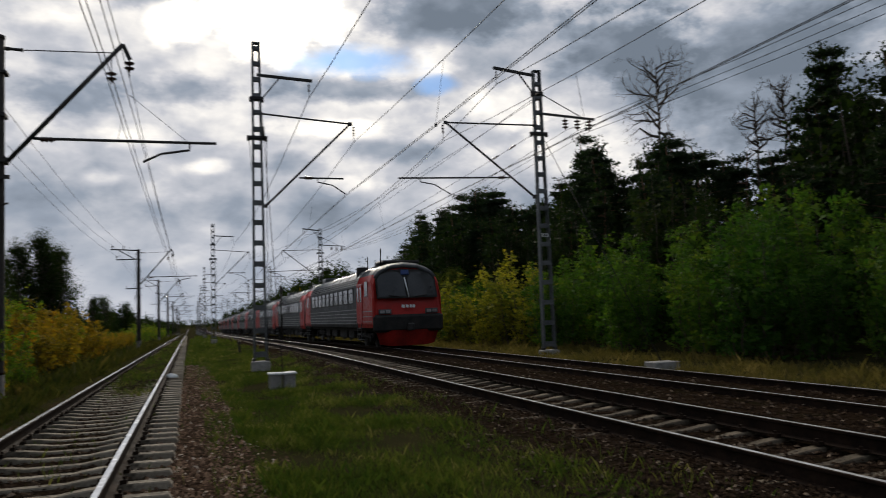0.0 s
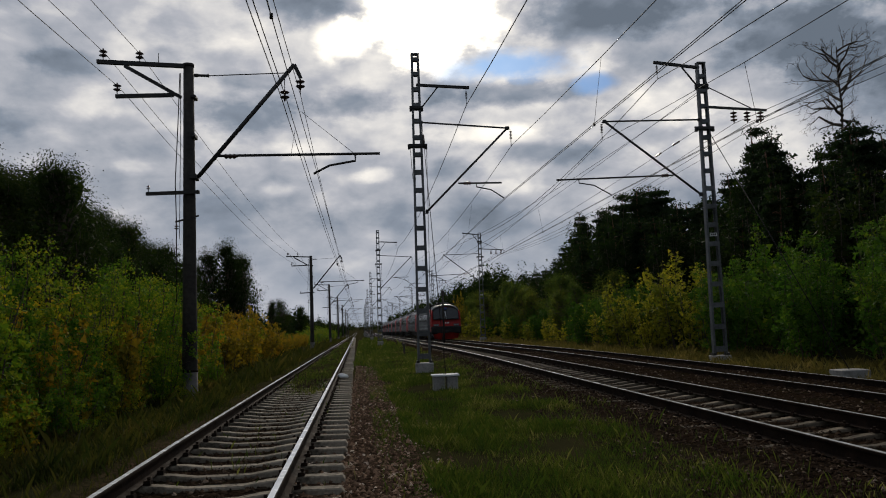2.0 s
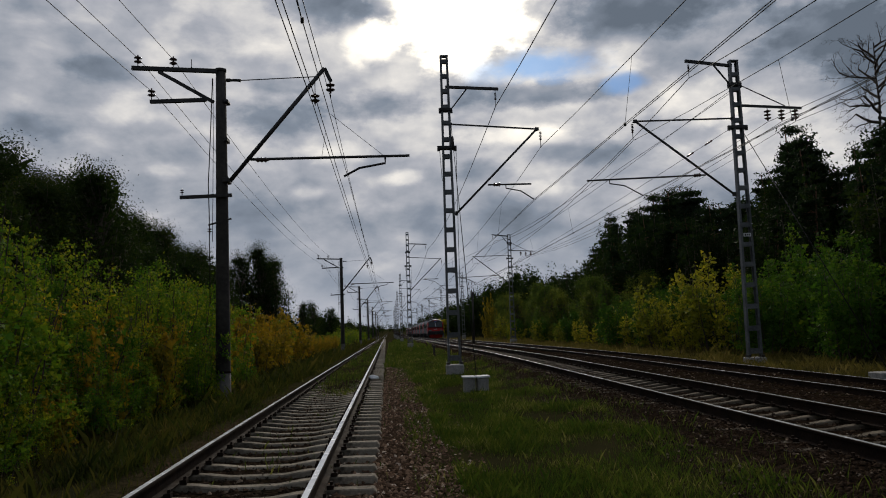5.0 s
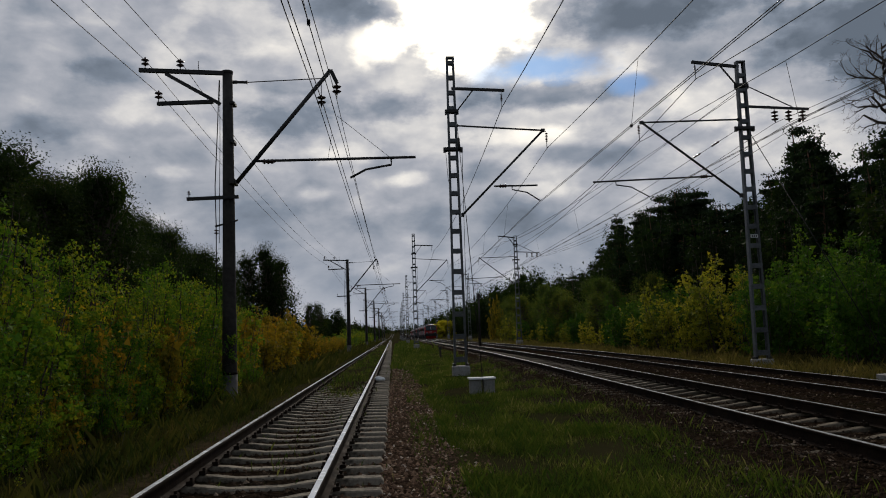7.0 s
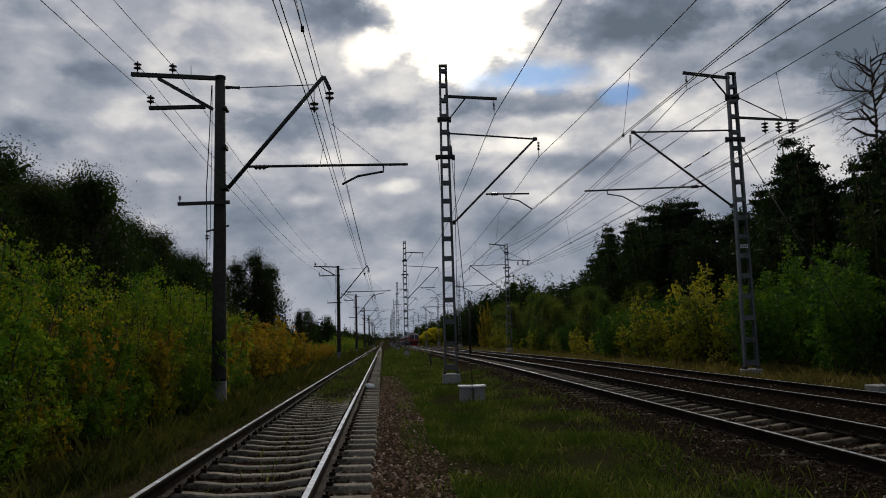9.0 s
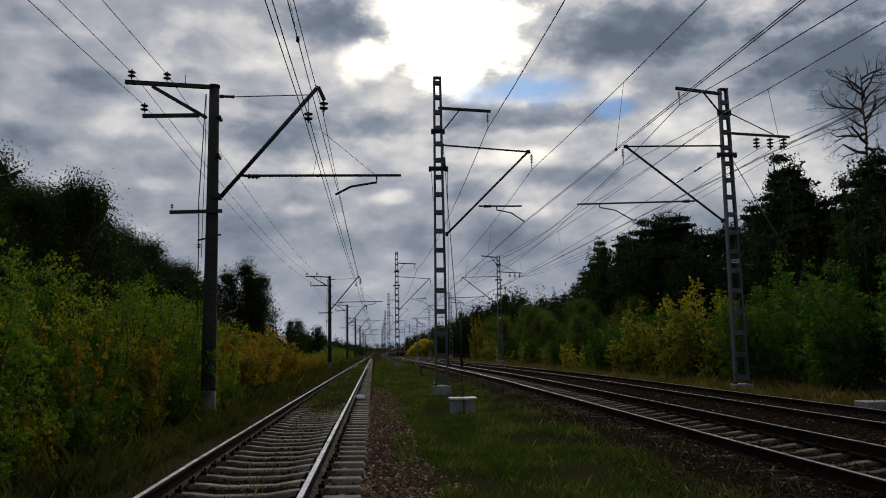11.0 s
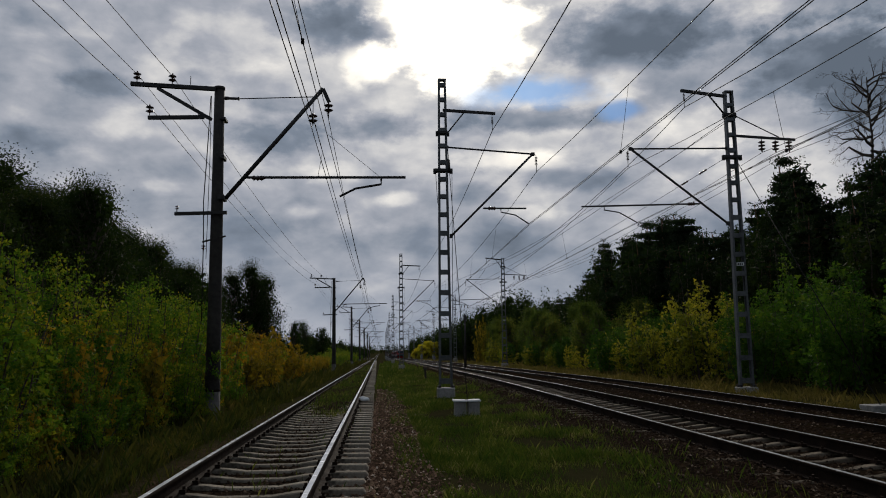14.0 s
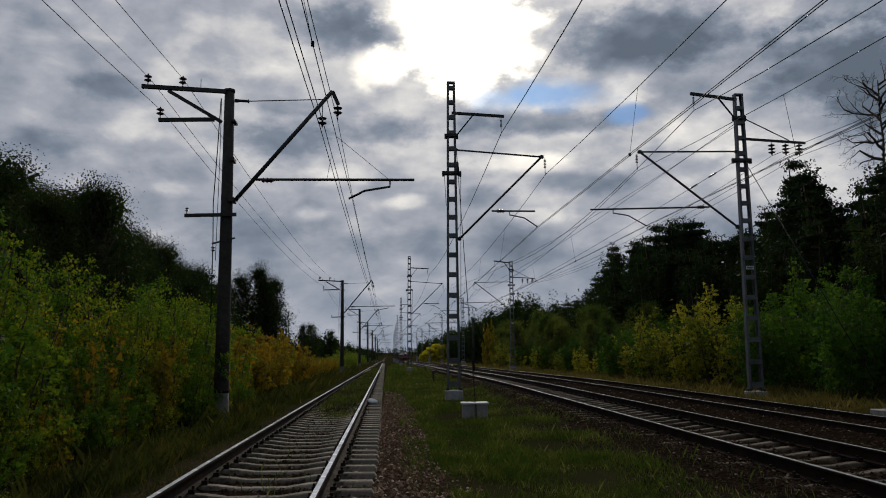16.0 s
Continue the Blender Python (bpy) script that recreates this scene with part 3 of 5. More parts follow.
def build_centre_mast():
    m = ladder_mast("catenary_mast", "grey steel lattice mast on a concrete foot between tracks", 12.2, 0.30, 0.50, 0.10, 17)
    c = 2.43
    x = lambda v: v - c
    bm = bmesh.new()
    bar(bm, (x(2.45), 0, 10.98), (x(4.56), 0, 10.87), 0.10, 0.10)
    part("crossarm", bm, M["iron"], m)
    link_rod(m, (x(2.62), 0, 10.04), (x(3.30), 0, 10.9), 0.03, "brace")
    insulator(m, Vector((x(4.43), 0, 10.72)), 0.45, 6)
    link_rod(m, (x(4.43), 0, 10.86), (x(4.43), 0, 10.18), 0.010, "hanger")
    clamp_band(m, 8.52, 0.66)
    clamp_band(m, 10.04, 0.44)
    cantilever(m, 1, (x(2.60), 9.47), (x(6.03), 9.22), (x(2.72), 5.92), (x(3.99), 7.02), (x(5.71), 7.02), (x(4.70), 7.02), (x(5.28), 6.75), (x(5.80), 6.40))
    for dx, lo in ((-0.26, 7.2), (0.30, 0.5)):
        link_rod(m, (dx * 1.15, -0.1, 8.45), (dx * 0.9, -0.12, lo), 0.010, "earth_cable", "wire")
    return m


def build_right_mast():
    m = ladder_mast("catenary_mast", "grey steel lattice mast at the forest edge with guy wire", 11.75, 0.34, 0.56, -0.05, 16)
    c = 14.06
    x = lambda v: v - c
    bm = bmesh.new()
    bar(bm, (x(14.0), 0, 11.58), (x(12.09), 0, 11.80), 0.10, 0.11)
    part("crossarm", bm, M["iron"], m)
    link_rod(m, (x(13.86), 0, 10.83), (x(13.22), 0, 11.66), 0.035, "brace")
    insulator(m, Vector((x(12.21), 0, 11.66)), 0.45, 6)
    link_rod(m, (x(12.21), 0, 11.78), (x(12.21), 0, 11.12), 0.010, "hanger")
    bm = bmesh.new()
    bar(bm, (x(14.1), 0, 9.95), (x(16.76), 0, 9.80), 0.08, 0.09)
    part("crossarm", bm, M["iron"], m)
    link_rod(m, (x(14.25), 0, 10.80), (x(16.09), 0, 9.90), 0.022, "brace")
    for px in (15.34, 15.92, 16.49):
        insulator(m, Vector((x(px), 0, 9.76)), 1.3, 3)
        link_rod(m, (x(px), 0, 9.86), (x(px), 0, 9.28), 0.012, "hanger")
    clamp_band(m, 9.05, 0.70)
    clamp_band(m, 10.8, 0.46)
    cantilever(m, -1, (-x(13.86), 9.42), (-x(9.90), 9.36), (-x(13.72), 6.36), (-x(12.62), 7.15), (-x(7.83), 7.02), (-x(8.73), 7.04), (-x(9.33), 6.79), (-x(10.05), 6.38))
    bm = bmesh.new()
    box(bm, (0.30, 0.012, 0.14), (0.0, -0.122, 4.72), bevel=0.003)
    for k in range(3):
        box(bm, (0.05, 0.006, 0.07), (-0.08 + 0.08 * k, -0.131, 4.72), mat=1)
    part("number_plate", bm, [M["whitewash"], M["black"]], m, "small white enamel plate with dark bars")
    return m


def stand(ob, x, y):
    return Matrix.Translation((x, y, line_fall(x, y)))


centre_mast = build_centre_mast()
centre_mast.matrix_basis = stand(centre_mast, 2.43, 29.0)
right_mast = build_right_mast()
right_mast.matrix_basis = stand(right_mast, 14.06, 28.6)
CENTRE_Y = [-27.0, 29.0, 83.0, 143.0, 205.0, 265.0, 325.0, 385.0]
RIGHT_Y = [-27.0, 28.6, 84.8, 142.0, 200.0, 262.0, 322.0, 382.0]
for y in CENTRE_Y:
    if y != 29.0:
        copy_thing(centre_mast, stand(centre_mast, 2.43 - (0.25 if y > 50 else 0), y))
for y in RIGHT_Y:
    if y != 28.6:
        copy_thing(right_mast, stand(right_mast, 14.06 - (0.25 if y > 50 else 0), y))


def build_pole():
    """A round concrete pole with its bracket over the siding and crossarms for line wires."""
    p = thing("concrete_pole", "dark weathered concrete catenary pole with paler foot", "pole", "concrete poles along the siding")
    c = -5.10
    x = lambda v: v - c
    bm = bmesh.new()
    tube(bm, [(0, 0, -2.6), (0, 0, 0.42), (0.0, 0, 5), (-0.02, 0, 9.86)], [0.235, 0.225, 0.19, 0.155], 18)
    tube(bm, [(-0.02, 0, 9.84), (-0.02, 0, 9.93)], [0.172, 0.172], 18)
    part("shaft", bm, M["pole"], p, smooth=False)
    bm = bmesh.new()
    tube(bm, [(0, 0, -2.6), (0, 0, 0.38)], [0.245, 0.232], 18)
    part("foot_band", bm, M["foot"], p, "paler concrete foot band")
    bm = bmesh.new()
    tube(bm, [(0, 0, 0.39), (0, 0, 0.45)], [0.236, 0.235], 18)
    part("ring", bm, M["rust"], p)
    for pts, w in ((((-7.80, 9.93), (-5.2, 9.80)), 0.12), (((-7.24, 8.84), (-5.52, 8.88)), 0.11), (((-6.98, 9.80), (-5.3, 8.80)), 0.10), (((-6.33, 5.80), (-4.76, 5.84)), 0.10)):
        bm = bmesh.new()
        bar(bm, (x(pts[0][0]), -0.2, pts[0][1]), (x(pts[1][0]), -0.2, pts[1][1]), w, w)
        part("crossarm", bm, M["iron"], p)
    for px, pz, s in ((-7.62, 9.98, 1.15), (-6.54, 9.92, 1.15), (-7.20, 8.90, 1.15), (-6.27, 5.85, 0.55)):
        link_rod(p, (x(px), -0.2, pz - 0.1), (x(px), -0.2, pz + 0.12), 0.015, "pin")
        insulator(p, Vector((x(px), -0.2, pz + 0.08)), s, 2, up=True)
    link_rod(p, (x(-5.98), -0.2, 9.85), (x(-5.98), -0.2, 10.2), 0.012, "pin")
    # bracket over the track
    link_rod(p, (x(-4.85), 0, 6.33), (x(-1.86), 0, 9.93), 0.07, "strut")
    link_rod(p, (x(-4.5), 0, 9.56), (x(-2.05), 0, 9.66), 0.016, "tie_rod")
    bm = bmesh.new()
    tube(bm, [(x(-4.95), 0, 9.57), (x(-4.85), 0, 9.57), (x(-4.8), 0, 9.57), (x(-4.55), 0, 9.56), (x(-4.5), 0, 9.56)], [0.06, 0.06, 0.045, 0.045, 0.07], 8)
    part("bracket_fitting", bm, M["iron"], p)
    for size, z in (((0.16, 0.42, 0.10), 8.85), ((0.2, 0.46, 0.16), 6.33), ((0.12, 0.44, 0.14), 7.62)):
        bm = bmesh.new()
        box(bm, size, (x(-4.95), 0, z), bevel=0.02)
        part("bracket_fitting", bm, M["iron"], p)
    bm = bmesh.new()
    bar(bm, (x(-1.86), 0, 9.93), (x(-1.66), 0, 9.48), 0.05, 0.12)
    part("tip_plate", bm, M["iron"], p)
    insulator(p, Vector((x(-1.68), 0, 9.45)), 1.4, 2)
    insulator(p, Vector((x(-2.17), 0, 9.10)), 1.4, 2)
    link_rod(p, (x(-2.17), 0, 9.56), (x(-2.17), 0, 8.7), 0.014, "hanger")
    link_rod(p, (x(-1.68), 0, 9.5), (x(-1.68), 0, 8.95), 0.014, "hanger")
    link_rod(p, (x(-4.22), 0, 7.0), (x(0.78), 0, 7.03), 0.042, "registration_arm")
    bm = bmesh.new()
    tube(bm, [(x(-4.05) + 0.06 * i, 0, 6.98) for i in range(8)], [0.03, 0.09, 0.045, 0.09, 0.045, 0.09, 0.045, 0.03], 8)
    part("insulator", bm, M["glaze"], p, "ribbed dark insulator")
    bm = bmesh.new()
    tube(bm, [(x(0.0), 0, 7.03), (x(0.0), 0, 6.80), (x(-0.81), 0, 6.66), (x(-1.31), 0, 6.40)], 0.036, 6)
    part("steady_arm", bm, M["iron"], p)
    link_rod(p, (x(-1.66), -0.4, 8.3), (x(-0.05), 0, 7.05), 0.007, "tie_wire", "wire")
    link_rod(p, (x(-1.9), 0.4, 7.9), (x(-2.0), 0, 7.02), 0.007, "tie_wire", "wire")
    # cables down the pole
    bm = bmesh.new()
    tube(bm, [(x(-5.36), -0.1, 9.6), (x(-5.42), -0.1, 8.0), (x(-5.50), -0.1, 6.2), (x(-5.47), -0.1, 5.0), (x(-5.46), -0.1, 2.5)], 0.016, 5)
    tube(bm, [(x(-5.34), -0.12, 9.6), (x(-5.33), -0.15, 7.6), (x(-5.36), -0.18, 4.4)], 0.010, 5)
    part("cable", bm, M["wire"], p)
    link_rod(p, (x(-5.50), -0.1, 4.94), (x(-4.8), -0.1, 5.12), 0.028, "step_bar")
    insulator(p, Vector((x(-5.46), -0.1, 4.85)), 0.7, 2)
    return p


pole = build_pole()
POLE_Y = [-38.0, 23.7, 85.3, 136.0, 187.0, 238.0, 290.0, 342.0]
pole.matrix_basis = stand(pole, -5.10, 23.7)
for y in POLE_Y:
    if y != 23.7:
        copy_thing(pole, stand(pole, -5.10 - (0.15 if y > 50 else 0), y))


# ---- wires ----
def span_points(x, z, ys, sag, zig=0.0, steps=10):
    pts = []
    for i, (a, b) in enumerate(zip(ys, ys[1:])):
        for k in range(steps + (1 if i == len(ys) - 2 else 0)):
            u = k / steps
            y = a + (b - a) * u
            za = line_fall(x, a) + (line_fall(x, b) - line_fall(x, a)) * u
            xx = x + zig * ((1 - u) * (-1) ** i + u * (-1) ** (i + 1))
            pts.append((xx, y, z + za - sag * 4 * u * (1 - u)))
    return pts


def line_wire(name, label, x, z, ys, sag, r=0.011, twin=0.0):
    w = thing(name, label, "wire", "wires over the tracks")
    for d in ((-twin, twin) if twin else (0.0,)):
        bm = bmesh.new()
        tube(bm, [(px + d, py, pz) for px, py, pz in span_points(x, z, ys, sag)], r * 1.3, 5)
        part("conductor", bm, M["wire"], w)
    return w


def catenary(xm, zm, xc, zc, ys, sag, zig, twin, label):
    """Messenger and contact wire with droppers between."""
    w = thing("overhead_line", label, "overhead line", "overhead lines")
    mess, cont = span_points(xm, zm, ys, sag), span_points(xc, zc, ys, 0.04, zig)
    bm = bmesh.new()
    tube(bm, mess, 0.011, 5)
    part("messenger_wire", bm, M["wire"], w)
    for d in ((-twin, twin) if twin else (0.0,)):
        bm = bmesh.new()
        tube(bm, [(x + d, y, z) for x, y, z in cont], 0.009, 5)
        part("contact_wire", bm, M["wire"], w)
    for i in range(len(mess)):
        if i % 10 in (2, 4, 6, 8) and mess[i][1] < 100:
            bm = bmesh.new()
            tube(bm, [mess[i], cont[i]], 0.006, 4)
            box(bm, (0.05, 0.05, 0.08), cont[i])
            part("dropper", bm, M["wire"], w)
    return w


catenary(-1.68, 8.95, -1.25, 6.38, POLE_Y, 0.6, -0.06, 0.0, "messenger and contact wire over the siding")
catenary(6.18, 8.52, 6.06, 6.38, CENTRE_Y, 0.68, 0.26, 0.03, "twin contact wire hung from a messenger wire")
catenary(9.77, 8.58, 10.02, 6.36, RIGHT_Y, 1.15, 0.04, 0.03, "twin contact wire hung from a messenger wire")
line_wire("feeder_wire", "pair of dark feeder wires over the siding", -2.17, 8.74, POLE_Y, 0.26, 0.011, 0.07)
line_wire("feeder_wire", "single dark feeder wire on the mast arm", 4.43, 10.18, CENTRE_Y, 0.8, 0.012)
line_wire("feeder_wire", "single dark feeder wire on the mast arm", 12.21, 11.10, RIGHT_Y, 1.45, 0.013)


def anchored_wire(a, b, sag, string):
    """A wire that ends on the mast, with an insulator string near it."""
    w = thing("end_wire", "dark tensioned wire ending on the lattice mast", "wire", "wires over the tracks")
    a, b = Vector(a), Vector(b)
    pts = [a.lerp(b, k / 10) - Vector((0, 0, sag * 4 * (k / 10) * (1 - k / 10))) for k in range(11)]
    bm = bmesh.new()
    tube(bm, pts, 0.010, 4)
    part("conductor", bm, M["wire"], w)
    if string:
        d = (pts[1] - pts[0]).normalized()
        for s in (1.5, 3.2):
            q = pts[0] + d * s
            bm = bmesh.new()
            tube(bm, [q + d * 0.08 * k for k in range(9)], [0.02, 0.05, 0.025, 0.05, 0.025, 0.05, 0.025, 0.05, 0.02], 7)
            part("insulator", bm, M["glaze"], w)


anchored_wire((13.85, 28.6, 10.55), (9.8, 84.8, 8.3), 0.5, False)
anchored_wire((13.85, 28.6, 10.45), (6.0, 83.0, 8.2), 0.8, False)
anchored_wire((13.75, 28.6, 9.0), (10.0, 84.8, 6.3), 0.3, True)
for px in (15.34, 15.92, 16.49):
    line_wire("line_wire", "thin bare line wire on hanging insulators", px, 9.26, RIGHT_Y, 0.8, 0.008)
for px, pz in ((-7.62, 10.25), (-6.54, 10.20), (-7.20, 9.18)):
    line_wire("line_wire", "thin bare line wire on pin insulators", px, pz, POLE_Y, 0.7, 0.008)


def build_guy():
    """The stay of the right mast and its concrete anchor."""
    g = thing("guy_anchor", "low pale concrete anchor block with a stay wire", "anchor block")
    bm = bmesh.new()
    box(bm, (0.82, 0.6, 0.62), (13.12, 19.3, -0.34), bevel=0.02)
    part("block", bm, M["concrete"], g)
    bm = bmesh.new()
    tube(bm, [(14.25, 28.6, 8.9), (13.68, 23.95, 4.45), (13.12, 19.3, -0.05)], 0.016, 5)
    part("stay_wire", bm, M["wire"], g)


def build_box():
    b = thing("cable_marker_block", "white-topped concrete block with a thin stay rod in grass", "concrete block")
    bm = bmesh.new()
    box(bm, (0.30, 0.45, 0.42), (2.12, 20.8, -0.06), bevel=0.015)
    box(bm, (0.30, 0.45, 0.42), (2.48, 20.8, -0.06), bevel=0.015)
    part("base", bm, M["concrete"], b)
    bm = bmesh.new()
    box(bm, (0.36, 0.52, 0.05), (2.11, 20.8, 0.175), Matrix.Rotation(0.02, 4, "Y"), bevel=0.012)
    box(bm, (0.36, 0.52, 0.05), (2.49, 20.8, 0.175), Matrix.Rotation(-0.02, 4, "Y"), bevel=0.012)
    part("cap", bm, M["whitewash"], b, "bright whitewashed cap")
    bm = bmesh.new()
    tube(bm, [(2.33, 20.8, 0.10), (2.45, 24.5, 4.5), (2.62, 28.9, 9.4)], 0.012, 5)
    tube(bm, [(2.60, 28.4, 8.8), (2.57, 27.8, 8.2)], [0.05, 0.05], 6)
    part("stay_wire", bm, M["wire"], b)


build_guy()
build_box()


def build_marker(x, y, h):
    m = thing("marker_post", "short dark trackside marker post in grass", "post")
    bm = bmesh.new()
    z = ground_z(x, y)
    box(bm, (0.12, 0.12, h), (x, y, z + h / 2 - 0.05), bevel=0.015)
    part("post", bm, M["pole"], m)
    bm = bmesh.new()
    box(bm, (0.2, 0.16, 0.16), (x, y, z + h - 0.1), bevel=0.03)
    part("head", bm, M["iron"], m)


build_marker(2.75, 48.0, 0.75)


def build_rock():
    bm = bmesh.new()
    bmesh.ops.create_icosphere(bm, subdivisions=2, radius=0.125)
    for v in bm.verts:
        k = 1 + 0.5 * noise.noise(v.co * 6)
        v.co = Vector((v.co.x * 1.5 * k, v.co.y * k, max(v.co.z, -0.05) * 0.8 * k))
    ob = link("rock", bm, M["whitewash"])
    ob.matrix_basis = Matrix.Translation((-0.60, 25.4, 0.09 + dip(-0.6, 25.4)))
    tagged(ob, "pale angular stone lying against the rail", "stone")


build_rock()


def build_post():
    """A slim signal post between the main tracks."""
    p = thing("signal_post", "slim dark post standing between the main tracks", "post")
    bm = bmesh.new()
    z = ground_z(7.85, 71.0)
    tube(bm, [(7.85, 71.0, z - 0.1), (7.85, 71.0, z + 5.0)], [0.11, 0.09], 10)
    part("shaft", bm, M["pole"], p)
    bm = bmesh.new()
    box(bm, (0.30, 0.22, 0.5), (7.85, 70.9, z + 4.7), bevel=0.03)
    part("head", bm, M["iron"], p)


build_post()


# ---- the train ----
CAR, PITCH = 21.3, 21.9
BODY = [(-1.70, 1.05), (-1.76, 1.25), (-1.76, 2.45), (-1.72, 3.25), (-1.58, 3.62), (-1.25, 3.95), (-0.7, 4.16), (0, 4.24), (0.7, 4.16), (1.25, 3.95), (1.58, 3.62), (1.72, 3.25), (1.76, 2.45), (1.76, 1.25), (1.70, 1.05)]


def shell(bm, sections, mats):
    """A skin over cross sections, closed below and at the ends; mats by segment."""
    rings = [[bm.verts.new(p) for p in s] for s in sections]
    n = len(rings[0])
    for a, b in zip(rings, rings[1:]):
        for k in range(n):
            f = bm.faces.new((a[k], a[(k + 1) % n], b[(k + 1) % n], b[k]))
            f.material_index = mats[k] if k < len(mats) else 0
            f.smooth = 3 <= k <= 10
    bm.faces.new(rings[0])
    bm.faces.new(rings[-1][::-1])


def wheelset(parent, y):
    bm = bmesh.new()
    for s in (-1, 1):
        tube(bm, [(s * 0.72, y, 0.47), (s * 0.745, y, 0.47), (s * 0.75, y, 0.47), (s * 0.86, y, 0.47)], [0.50, 0.50, 0.47, 0.47], 20)
    tube(bm, [(-0.8, y, 0.47), (0.8, y, 0.47)], 0.09, 10)
    return part("wheelset", bm, M["iron"], parent)


def bogie(car, y):
    bm = bmesh.new()
    for s in (-1, 1):
        box(bm, (0.16, 3.5, 0.26), (s * 1.05, y, 0.62), bevel=0.03)
        for d in (-1.3, 1.3):
            box(bm, (0.26, 0.42, 0.36), (s * 1.07, y + d, 0.47), bevel=0.05)
        box(bm, (0.24, 0.7, 0.4), (s * 1.05, y, 0.75), bevel=0.04)
    box(bm, (2.1, 0.5, 0.3), (0, y, 0.72))
    b = part("bogie", bm, M["black"], car)
    wheelset(b, y - 1.3)
    wheelset(b, y + 1.3)


def side_window(car, s, y, w, h, z):
    bm = bmesh.new()
    for dy, dz, a, c in ((-w / 2, 0, 0.05, h + 0.05), (w / 2, 0, 0.05, h + 0.05), (0, -h / 2, w, 0.05), (0, h / 2, w, 0.05), (0, h * 0.18, w, 0.03)):
        box(bm, (0.03, a, c), (s * 1.762, y + dy, z + dz))
    fr = part("window", bm, M["black"], car)
    bm = bmesh.new()
    box(bm, (0.02, w - 0.04, h - 0.04), (s * 1.755, y, z))
    part("pane", bm, M["glass"], fr)


def side_door(car, s, y):
    bm = bmesh.new()
    for d in (-0.33, 0.33):
        box(bm, (0.04, 0.63, 2.05), (s * 1.765, y + d, 2.25), bevel=0.012)
    dr = part("door", bm, M["red_paint"], car)
    bm = bmesh.new()
    for d in (-0.33, 0.33):
        box(bm, (0.015, 0.36, 0.75), (s * 1.787, y + d, 2.72), bevel=0.005)
    part("pane", bm, M["glass"], dr)
    bm = bmesh.new()
    for k in range(3):
        box(bm, (0.22, 0.9, 0.03), (s * 1.72, y, 0.45 + 0.28 * k))
        for d in (-0.46, 0.46):
            box(bm, (0.03, 0.03, 0.28), (s * 1.80, y + d, 0.58 + 0.28 * k))
    part("step", bm, M["cab_grey"], dr, "worn grey footsteps")


def build_car(powered):
    """A passenger car from its near end at y = 0; z = 0 is the top of the rail."""
    car = thing("train_car", "grey ribbed passenger car with red doors and vestibules", "train car", "cars of the train")
    mats = [0, 0, 0, 0, 1, 1, 1, 1, 1, 1, 0, 0, 0, 0, 3]
    red_mats = [2, 2, 2, 2, 1, 1, 1, 1, 1, 1, 2, 2, 2, 2, 3]
    for name, a, b, mm in (("vestibule", 0.0, 2.55, red_mats), ("body", 2.55, CAR - 2.55, mats), ("vestibule", CAR - 2.55, CAR, red_mats)):
        bm = bmesh.new()
        shell(bm, [[(x, y, z) for x, z in BODY] for y in (a, b)], mm)
        part(name, bm, [M["grey_paint"], M["roof_paint"], M["red_paint"], M["black"]], car)
    for s in (-1, 1):
        bm = bmesh.new()
        for z in (1.25, 1.42, 1.60, 1.78, 1.98, 3.28, 3.40, 3.52):
            box(bm, (0.018, CAR - 5.1, 0.035), (s * (1.765 if z < 2.5 else 1.72 - (z - 3.25) * 0.25), CAR / 2, z))
        part("rib", bm, M["rib"], car, "pale raised ribs along the side")
        side_door(car, s, 1.7)
        side_door(car, s, CAR - 1.7)
        for k in range(10):
            side_window(car, s, 4.0 + k * (CAR - 8.0) / 9, 1.22, 0.80, 2.72)
    bm = bmesh.new()
    for k in range(9):
        tube(bm, [(x, 1.0 + k * 2.4, z + 0.012) for x, z in BODY[4:11]], 0.018, 4)
    part("roof_seam", bm, M["roof_paint"], car)
    bm = bmesh.new()
    for y in (2.2, CAR - 2.2):
        box(bm, (1.3, 1.5, 0.35), (0, y, 4.3), bevel=0.06)
    for y in (5, 8, 11, 14, 17):
        box(bm, (0.5, 0.7, 0.18), (0, y, 4.30), bevel=0.04)
    part("roof_vent", bm, M["cab_grey"], car)
    if powered:
        bm = bmesh.new()
        y = 4.6
        box(bm, (1.2, 1.6, 0.10), (0, y, 4.42))
        for s in (-1, 1):
            tube(bm, [(s * 0.55, y - 0.6, 4.45), (s * 0.50, y + 0.9, 5.0), (s * 0.35, y - 0.4, 5.75)], 0.025, 6)
        tube(bm, [(-0.9, y - 0.4, 5.70), (-0.6, y - 0.4, 5.8), (0.6, y - 0.4, 5.8), (0.9, y - 0.4, 5.70)], 0.03, 6)
        part("pantograph", bm, M["iron"], car, "raised dark pantograph")
    bm = bmesh.new()
    box(bm, (2.6, CAR - 1.0, 0.3), (0, CAR / 2, 1.0))
    for y, l in ((6.6, 1.6), (9.0, 2.2), (12.0, 1.8), (14.4, 1.5)):
        box(bm, (2.5, l, 0.62), (0, y, 0.72), bevel=0.04)
    part("underframe", bm, M["black"], car)
    bm = bmesh.new()
    for y in (-0.15, CAR + 0.15):
        box(bm, (1.5, 0.30, 2.5), (0, y, 2.3), bevel=0.05)
    part("gangway", bm, M["black"], car)
    bogie(car, 3.3)
    bogie(car, CAR - 3.3)
    return car


